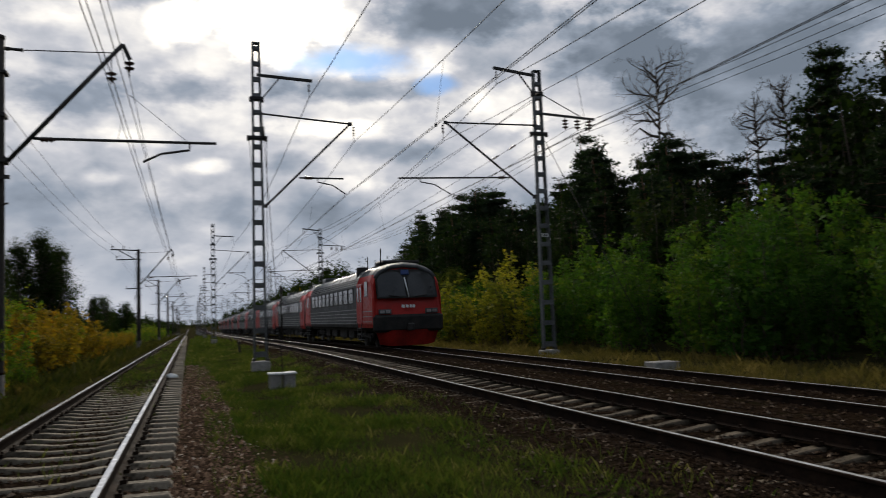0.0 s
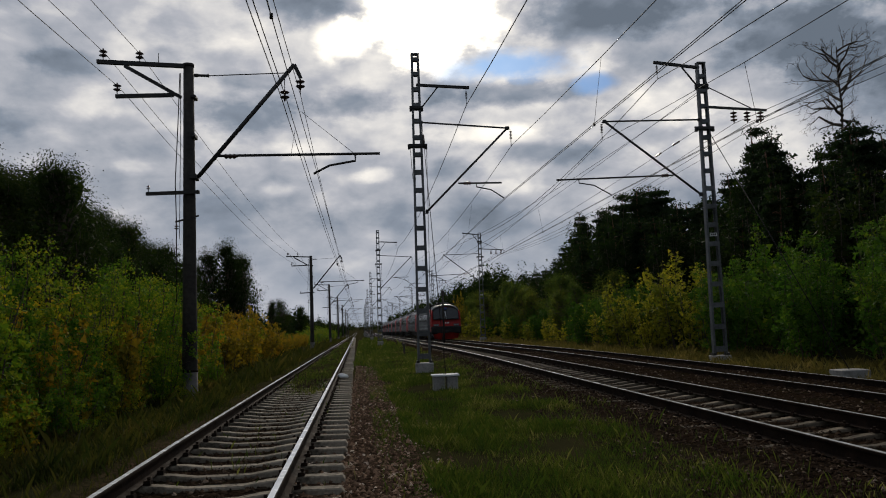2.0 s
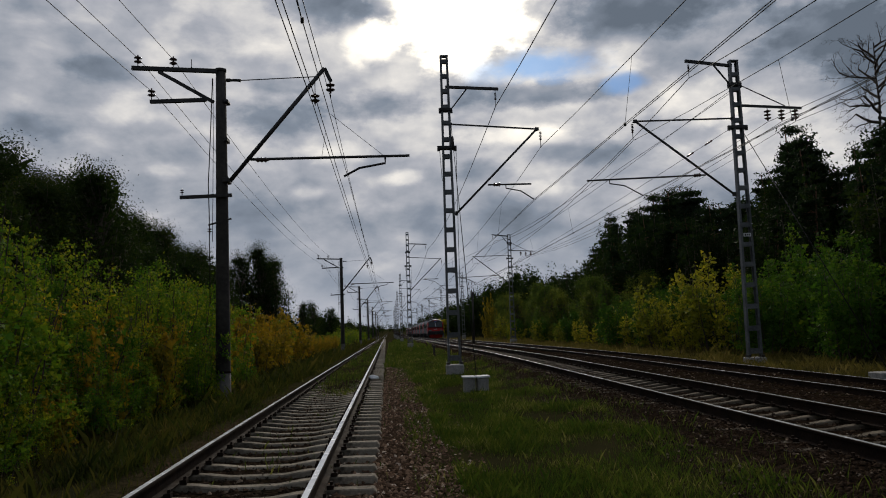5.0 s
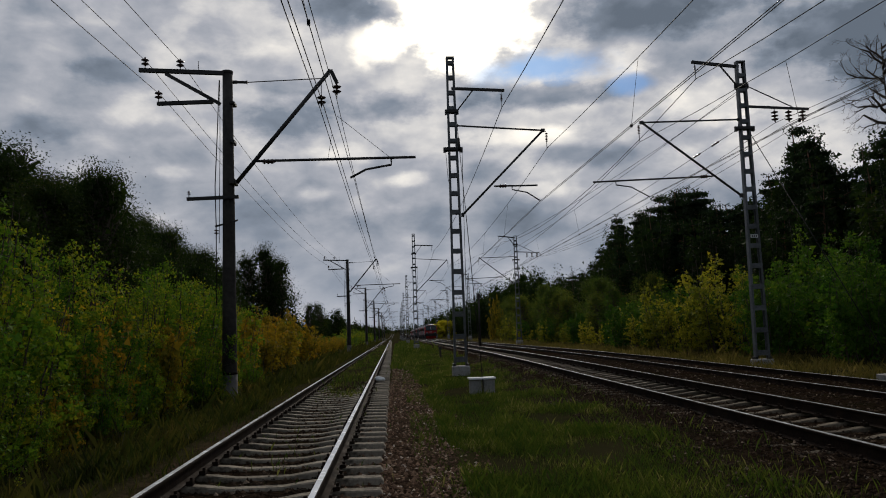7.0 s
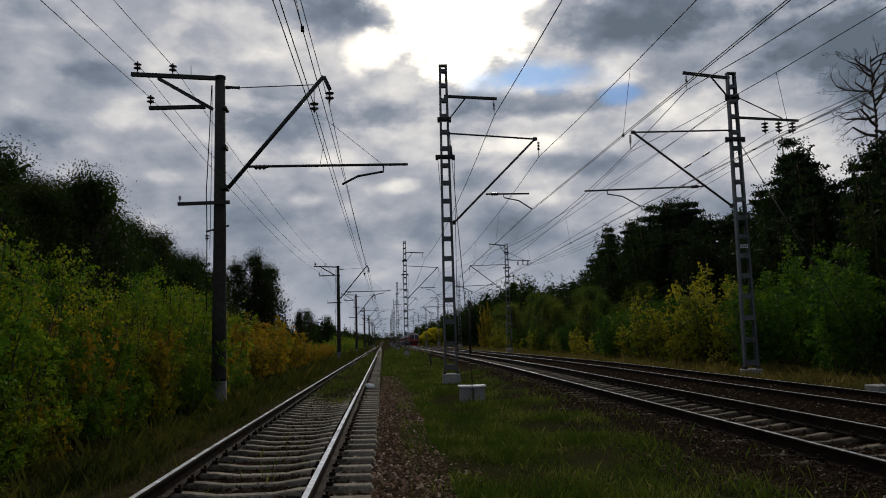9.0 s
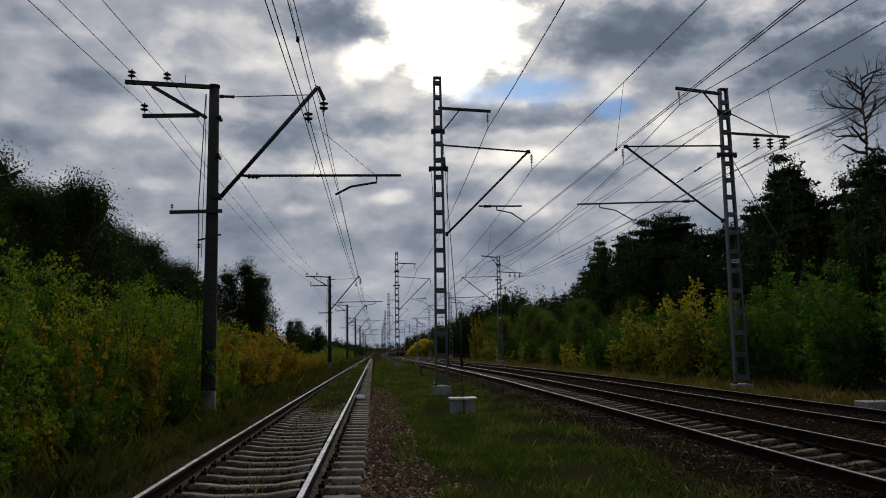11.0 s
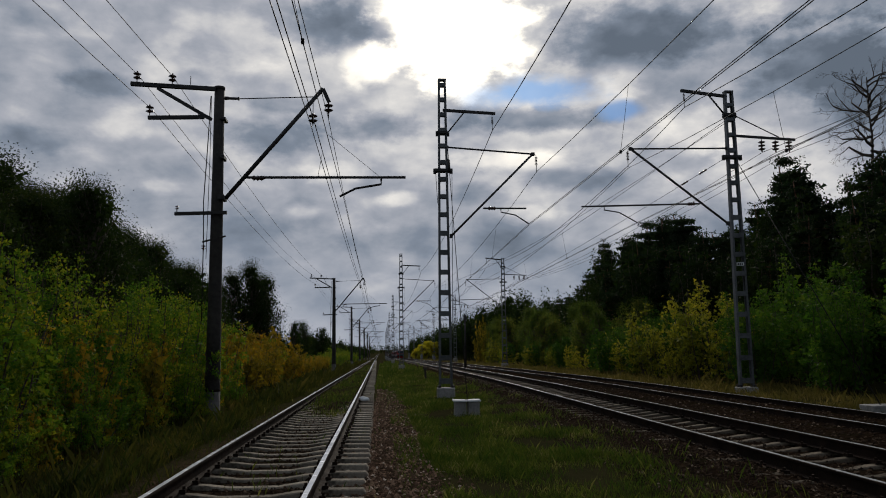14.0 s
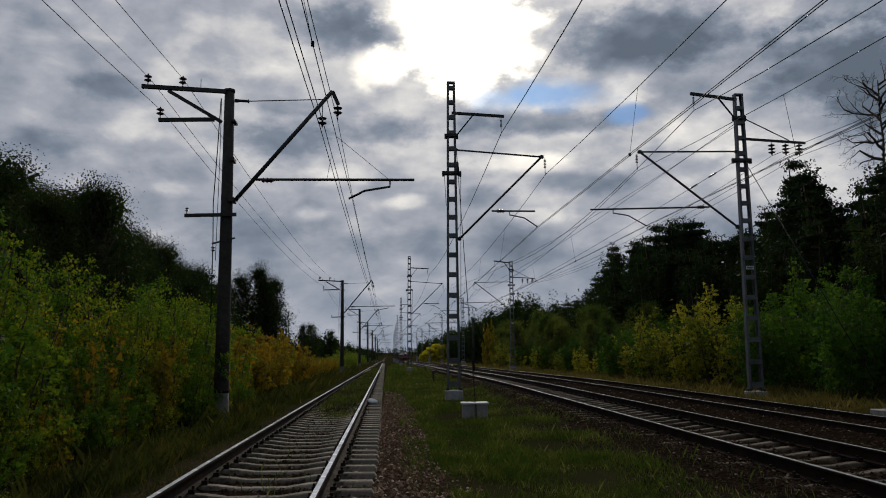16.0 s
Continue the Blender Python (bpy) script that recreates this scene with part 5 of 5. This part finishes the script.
def build_forest():
    r = random.Random(11)
    for row, (x0, drop, step) in enumerate(((25.0, 0.80, 3.0), (29.0, 0.99, 2.7))):
        y = 6.0 + row
        while y < 150:
            x = x0 + r.uniform(-1.2, 1.2)
            h = 1.6 + (skyline(RIGHT_TOPS, y * 30 / x) - 1.6) * x / 30
            h *= drop * r.uniform(0.88, 1.03)
            kinds = PINES if r.random() < (0.85 if row else 0.4) else OAKS + DENSE
            plant(kinds, r, x, y, h - ground_z(x, y), 1.0, "trees of the forest edge")
            y += step * r.uniform(0.8, 1.25) * (1.0 if y < 80 else 1.6)
    y = 10.0
    while y < 74:
        x = 31.8 + r.uniform(-0.8, 0.8)
        h = 1.6 + (skyline(RIGHT_TOPS, y * 30 / x) - 1.6) * x / 30
        plant(PINES, r, x, y, h * r.uniform(0.80, 0.96), 1.15, "trees of the forest edge")
        y += r.uniform(2.1, 3.0)
    for x, y, h in ((30.0, 28.6, 14.6), (30.0, 52.0, 15.6), (31.0, 25.2, 13.6), (29.5, 97, 16.2), (30.5, 90, 15.2), (30, 76, 15.6)):
        plant(PINES, r, x, y, h, 0.8, "trees of the forest edge")
    # taller mixed trees towards the distance
    y = 62.0
    while y < 150:
        plant(MIXED, r, r.uniform(19.5, 22.5), y, (6.2 if y < 90 else 7.6) * r.uniform(0.8, 1.2), 0.9, "mixed trees along the main line")
        y += r.uniform(2.8, 4.4)
    # young growth along the main line
    y = 9.0
    while y < 150:
        x = r.uniform(16.0, 19.5) + (4.0 if y > 105 else 0.0)
        tall = (4.6 if y < 36 else 4.0 if y < 60 else 3.0) * r.uniform(0.75, 1.2)
        plant(BIRCH, r, x, y, tall, 1.05, "young trees along the main line")
        if r.random() < 0.8:
            plant(BIRCH, r, x + r.uniform(2.5, 4.5), y + 1.0, tall * r.uniform(1.1, 1.5), 1.05, "young trees along the main line")
        y += r.uniform(1.5, 2.4) * (1 if y < 60 else 2.4)
    for x, y, h in ((17.0, 36.5, 3.9), (17.2, 39.0, 4.6), (17.6, 41.5, 4.9), (16.4, 43.5, 3.2), (17.6, 46, 4.2), (15.9, 40.2, 2.4), (17.6, 57, 3.0), (16.5, 50, 2.4), (16.8, 64, 2.2), (16.3, 72, 1.9), (17.0, 84, 2.5), (16.5, 98, 2.2), (17.0, 116, 3.6)):
        plant(LIME, r, x, y, h, 1.1, "yellow bushes along the main line")
    for x, y, h in ((17.4, 133, 8.0), (18.8, 126, 5.0), (18.0, 120, 4.0), (19.6, 131, 5.6)):
        plant(GOLD if h > 6 else MIXED, r, x, y, h, 0.34 if h > 6 else 0.95, "yellow bushes along the main line")
    for x, y, h in ((15.5, 292, 5.4), (18.5, 298, 6.8), (21.5, 300, 6.4), (13.6, 288, 3.6), (24.0, 306, 5.6)):
        plant(LEMON, r, x, y, h, 1.2, "bright yellow bushes")
    # beside the siding
    for row, (x0, drop, step) in enumerate(((-10.8, 0.9, 2.9), (-13.5, 1.0, 2.6))):
        y = 8.0 + row
        while y < 58:
            x = x0 + r.uniform(-0.9, 0.9)
            h = 1.6 + (skyline(LEFT_TOPS, y * 12 / -x) - 1.6) * -x / 12
            plant(LEAFY, r, x, y, h * drop * r.uniform(0.9, 1.1), 1.05, "trees behind the siding")
            y += step * r.uniform(0.8, 1.2)
    for x, y, h in ((-11.6, 68, 9.4), (-10.6, 71, 8.6), (-12.8, 66, 8.4), (-12.0, 74, 8.8), (-13.5, 120, 6.5), (-14.0, 138, 7.4), (-12.5, 165, 7.2)):
        plant(LEAFY, r, x, y, h + 0.6, 0.85, "trees behind the siding")
    for x, y, h in ((-12.6, 24.5, 7.8), (-12.9, 29.0, 8.0), (-13.2, 33.0, 8.8), (-13.4, 37.5, 8.0)):
        plant(LEAFY, r, x, y, h, 1.1, "trees behind the siding")
    for x, y, h in ((-13.0, 43.5, 8.2), (-13.3, 47.5, 7.8), (-13.0, 52.5, 7.8), (-12.6, 57.5, 7.4)):
        plant(LEAFY, r, x, y, h, 0.9, "trees behind the siding")
    for x, y, h in ((-17.5, 72, 9.6), (-18.5, 80, 10.0), (-17.5, 66, 9.0)):
        plant(PINES, r, x, y, h, 0.9, "trees behind the siding")
    y = 8.5
    while y < 31:
        plant(BUSH, r, r.uniform(-8.2, -6.6), y, (4.1 if y < 19 else 3.7) * r.uniform(0.85, 1.12), 1.0, "bushes along the siding")
        if r.random() < 0.7:
            plant(BUSH, r, r.uniform(-9.6, -8.4), y + 0.6, 4.1 * r.uniform(0.85, 1.1), 1.0, "bushes along the siding")
        if r.random() < 0.8:
            plant(BUSH, r, r.uniform(-6.6, -5.8), y + 0.9, r.uniform(1.0, 2.0), 1.0, "bushes along the siding")
        y += r.uniform(1.3, 1.9)
    for x, by, h in ((-6.5, 16.5, 2.5), (-6.3, 19.3, 2.9), (-6.6, 21.6, 2.6), (-5.9, 13.6, 1.3), (-6.2, 26.6, 2.2)):
        plant(GOLD, r, x, by, h, 0.8, "bushes along the siding")
    while y < 110:
        k = 1.0 if y < 62 else 0.62
        plant(GOLD if r.random() < 0.85 else BUSH_FAR, r, r.uniform(-8.6, -7.0), y, 3.3 * k * r.uniform(0.85, 1.12), 1.0, "bushes along the siding")
        if r.random() < 0.8:
            plant(GOLD, r, r.uniform(-10.5, -8.8), y + 0.8, 3.9 * k * r.uniform(0.85, 1.1), 1.0, "bushes along the siding")
        y += r.uniform(1.6, 2.4) * (1 if y < 60 else 1.4)
    while y < 260:
        plant(BUSH_FAR, r, r.uniform(-9.5, -7.5), y, 2.8 * r.uniform(0.8, 1.3), 1.1, "bushes along the siding")
        y += r.uniform(3.0, 5.0)


build_forest()
dead_tree("dead_tree", "tall leafless tree rising above the pines", 5, 17.7, 2.0, 0.70, (29.6, 42.4, 0.1))
dead_tree("dead_tree", "smaller bare dead tree among pines", 8, 12.8, 1.0, 0.78, (30.4, 34.4, 0.1))
dead_tree("dead_tree", "smaller bare dead tree among pines", 9, 13.2, 0.9, 0.80, (30.8, 32.6, 0.1))


def far_woods():
    """Distant woodland on both sides of the line, and unseen belts behind the camera."""
    rng = np.random.default_rng(21)
    pts, near_pts, core = [], [], []
    # last two belts: unseen, added behind the camera for reflections and bounced light
    for side, x_lo, x_hi, y0, y1, hh, count in ((1, 23, 50, 125, 320, 13.0, 330), (1, 26, 60, 320, 700, 15.0, 300), (-1, 13, 50, 140, 700, 7.5, 330), (1, 33, 60, 0, 150, 9.5, 200), (-1, 16, 40, 0, 70, 5.0, 140), (1, -90, 110, 880, 980, 13, 160), (1, 22, 50, -110, 2, 12.0, 110), (-1, 11, 40, -110, 4, 8.0, 90)):
        for _ in range(count):
            y = rng.uniform(y0, y1)
            x = side * (x_lo + (x_hi - x_lo) * rng.uniform(0, 1) ** 2)
            h = hh * rng.uniform(0.6, 1.1)
            m = 400 if y < 220 else 230 if y < 320 else 110
            d = rng.normal(size=(m, 3))
            d /= np.linalg.norm(d, axis=1)[:, None]
            lobe = 1 + 0.22 * np.sin(3 * np.arctan2(d[:, 1], d[:, 0]) + rng.uniform(0, 6)) * np.sin(4 * d[:, 2] + rng.uniform(0, 6))
            wide = rng.uniform(1.5, 2.4) * (h / 10) ** 0.5
            c = d * np.array([wide, wide, h * 0.48]) * (lobe * rng.uniform(0.35, 1.0, m) ** 0.5)[:, None]
            c[:, 2] = np.clip(c[:, 2] + h * 0.5, 0.2, h)
            c += np.array([x, y, ground_z(x, min(y, 500))])
            near_pts.append(c) if y < 320 else pts.append(c)
            core.append(c[: m // 6] * 0.7 + c.mean(0) * 0.3)
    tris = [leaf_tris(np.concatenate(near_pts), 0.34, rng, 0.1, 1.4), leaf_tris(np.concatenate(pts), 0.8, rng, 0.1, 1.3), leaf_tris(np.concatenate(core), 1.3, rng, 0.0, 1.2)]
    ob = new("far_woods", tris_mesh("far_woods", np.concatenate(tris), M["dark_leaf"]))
    tagged(ob, "dense dark woodland in the distance", "woods", kind="stuff")


far_woods()


def blades(name, label, areas, mat, seed):
    """Grass: bent blades; areas of (x0, x1, y0, y1, count, height, width)."""
    rng = np.random.default_rng(seed)
    out = []
    for x0, x1, y0, y1, count, h, w in areas:
        x, y = rng.uniform(x0, x1, count), y0 + (y1 - y0) * rng.uniform(0, 1, count) ** 1.3
        dens = np.array([noise.noise(Vector((a * 0.9, b * 0.55, 3.0))) for a, b in zip(x, y)])
        thin = np.interp(x, [2.2, 3.1, 4.0, 4.1], [1.0, 0.6, 0.35, 1.0])
        keep = rng.uniform(size=count) < (0.62 + 1.5 * dens) * thin
        x, y, dens = x[keep], y[keep], dens[keep]
        n = len(x)
        z = np.array([ground_z(a, b) for a, b in zip(x, y)]) - 0.02
        hh = h * rng.uniform(0.35, 1.2, n) * (1 + 0.7 * dens) * np.where(rng.uniform(size=n) < 0.05, 2.0, 1.0)
        a = rng.uniform(0, 2 * math.pi, n)
        side = np.stack([np.cos(a), np.sin(a), np.zeros(n)], 1) * w * rng.uniform(0.7, 1.3, n)[:, None]
        lean = np.stack([np.cos(a + 1.6), np.sin(a + 1.6), np.zeros(n)], 1) * (hh * rng.uniform(0.1, 0.7, n))[:, None]
        root = np.stack([x, y, z], 1)
        mid = root + lean * 0.35 + np.stack([np.zeros(n), np.zeros(n), hh * 0.6], 1)
        tip = root + lean + np.stack([np.zeros(n), np.zeros(n), hh], 1)
        out.append(np.stack([root - side, root + side, mid + side * 0.8, tip], 1))
    ob = new(name, quads_mesh(name, np.concatenate(out), mat))
    return tagged(ob, label, "grass", kind="stuff")


blades("grass", "rough green grass with dry stalks between the tracks", [
    (0.75, 4.0, 3.5, 13, 66000, 0.095, 0.0023), (0.7, 4.0, 12, 27, 52000, 0.10, 0.0034), (0.6, 4.0, 26, 70, 34000, 0.12, 0.0075), (0.5, 3.9, 70, 200, 9000, 0.26, 0.04), (0.75, 4.0, -8, 3.5, 7000, 0.14, 0.006),
    (-3.6, 0.2, 8, 40, 900, 0.13, 0.005), (0.2, 0.95, 5, 40, 6500, 0.08, 0.003), (-0.3, 0.7, 36, 160, 5000, 0.16, 0.03), (-2.3, -0.8, 40, 120, 2600, 0.13, 0.02), (3.6, 4.5, 4, 40, 3600, 0.10, 0.003), (-2.25, -0.85, 20, 42, 4200, 0.11, 0.006)], M["grass"], 31)
blades("grass", "rough weeds and grass under the bushes by the siding", [
    (-6.8, -3.9, 5, 26, 18000, 0.22, 0.0036), (-4.4, -2.95, 5, 30, 15000, 0.20, 0.004), (-3.1, -2.5, 6, 40, 4500, 0.09, 0.004), (-8.0, -3.2, 26, 80, 16000, 0.36, 0.013), (-7.5, -4.2, 80, 220, 5000, 0.5, 0.06)], M["weed"], 32)
blades("grass", "dry straw-coloured grass along the forest edge", [
    (12.5, 16.5, 6, 30, 24000, 0.19, 0.0045), (12.5, 17.0, 30, 90, 24000, 0.22, 0.008), (12.5, 17, 90, 250, 9000, 0.32, 0.035)], M["dry_grass"], 33)


def ballast(seed, areas, mat, label):
    """Loose crushed stone on the shoulders and between the rails."""
    rng = np.random.default_rng(seed)
    cs, ss = [], []
    for x0, x1, y0, y1, n, s in areas:
        x, y = rng.uniform(x0, x1, n), y0 + (y1 - y0) * rng.uniform(0, 1, n) ** 1.7
        z = np.array([ground_z(a, b) for a, b in zip(x, y)])
        cs.append(np.stack([x, y, z + s * 0.4], 1))
        ss.append(s * rng.uniform(0.6, 1.5, n))
    c, s = np.concatenate(cs), np.concatenate(ss)
    octa = np.array([(1, 0, 0), (0, 1, 0), (-1, 0, 0), (0, -1, 0), (0, 0, 0.8), (0, 0, -0.8)], float)
    faces = np.array([(0, 1, 4), (1, 2, 4), (2, 3, 4), (3, 0, 4)])
    n = len(c)
    a = rng.uniform(0, 6.28, n)
    v = octa[None] * rng.uniform(0.65, 1.3, (n, 6, 1)) * s[:, None, None]
    v = v + rng.normal(size=(n, 6, 3)) * (0.18 * s)[:, None, None]
    rx = v[..., 0] * np.cos(a)[:, None] - v[..., 1] * np.sin(a)[:, None]
    ry = v[..., 0] * np.sin(a)[:, None] + v[..., 1] * np.cos(a)[:, None]
    v = np.stack([rx, ry, v[..., 2]], -1) + c[:, None]
    me = bpy.data.meshes.new("ballast")
    idx = (faces[None] + (np.arange(n) * 6)[:, None, None]).reshape(-1)
    me.vertices.add(n * 6)
    me.vertices.foreach_set("co", v.astype(np.float32).reshape(-1))
    me.loops.add(len(idx))
    me.loops.foreach_set("vertex_index", idx.astype(np.int32))
    me.polygons.add(len(idx) // 3)
    me.polygons.foreach_set("loop_start", (np.arange(len(idx) // 3) * 3).astype(np.int32))
    me.update(calc_edges=True)
    me.materials.append(mat)
    tagged(new("ballast", me), label, "gravel", kind="stuff")


ballast(41, ((-0.7, -0.1, 5, 26, 2200, 0.022), (-0.2, 0.75, 5, 40, 6500, 0.022), (0.3, 1.2, 5, 24, 1200, 0.022), (-3.4, 0.7, -6, 5, 2500, 0.026)), M["stone"], "loose reddish-grey crushed stone along the siding")
# first area: siding stones in the dark tone, painted shade between sleepers
ballast(42, ((-2.5, -0.7, 5, 26, 6000, 0.022), (3.3, 5.0, 4, 40, 14000, 0.019), (5.1, 6.6, 5, 30, 3500, 0.022), (6.9, 12.2, 6, 40, 8000, 0.027), (3.4, 12.0, -6, 5, 3000, 0.034)), M["main_stone"], "dark reddish-brown crushed stone between the rails")


def motions():
    """The train runs away along the far main track at a steady 26 m/s."""
    for i, car in enumerate(CARS):
        rows = []
        for k in range(17):
            y = 36.4 + 26.0 * k + PITCH * i
            rows.append((float(k), pose(TRACK_C, y, 0.09 + dip(TRACK_C, y + CAR / 2))))
        walk(car, rows)


motions()
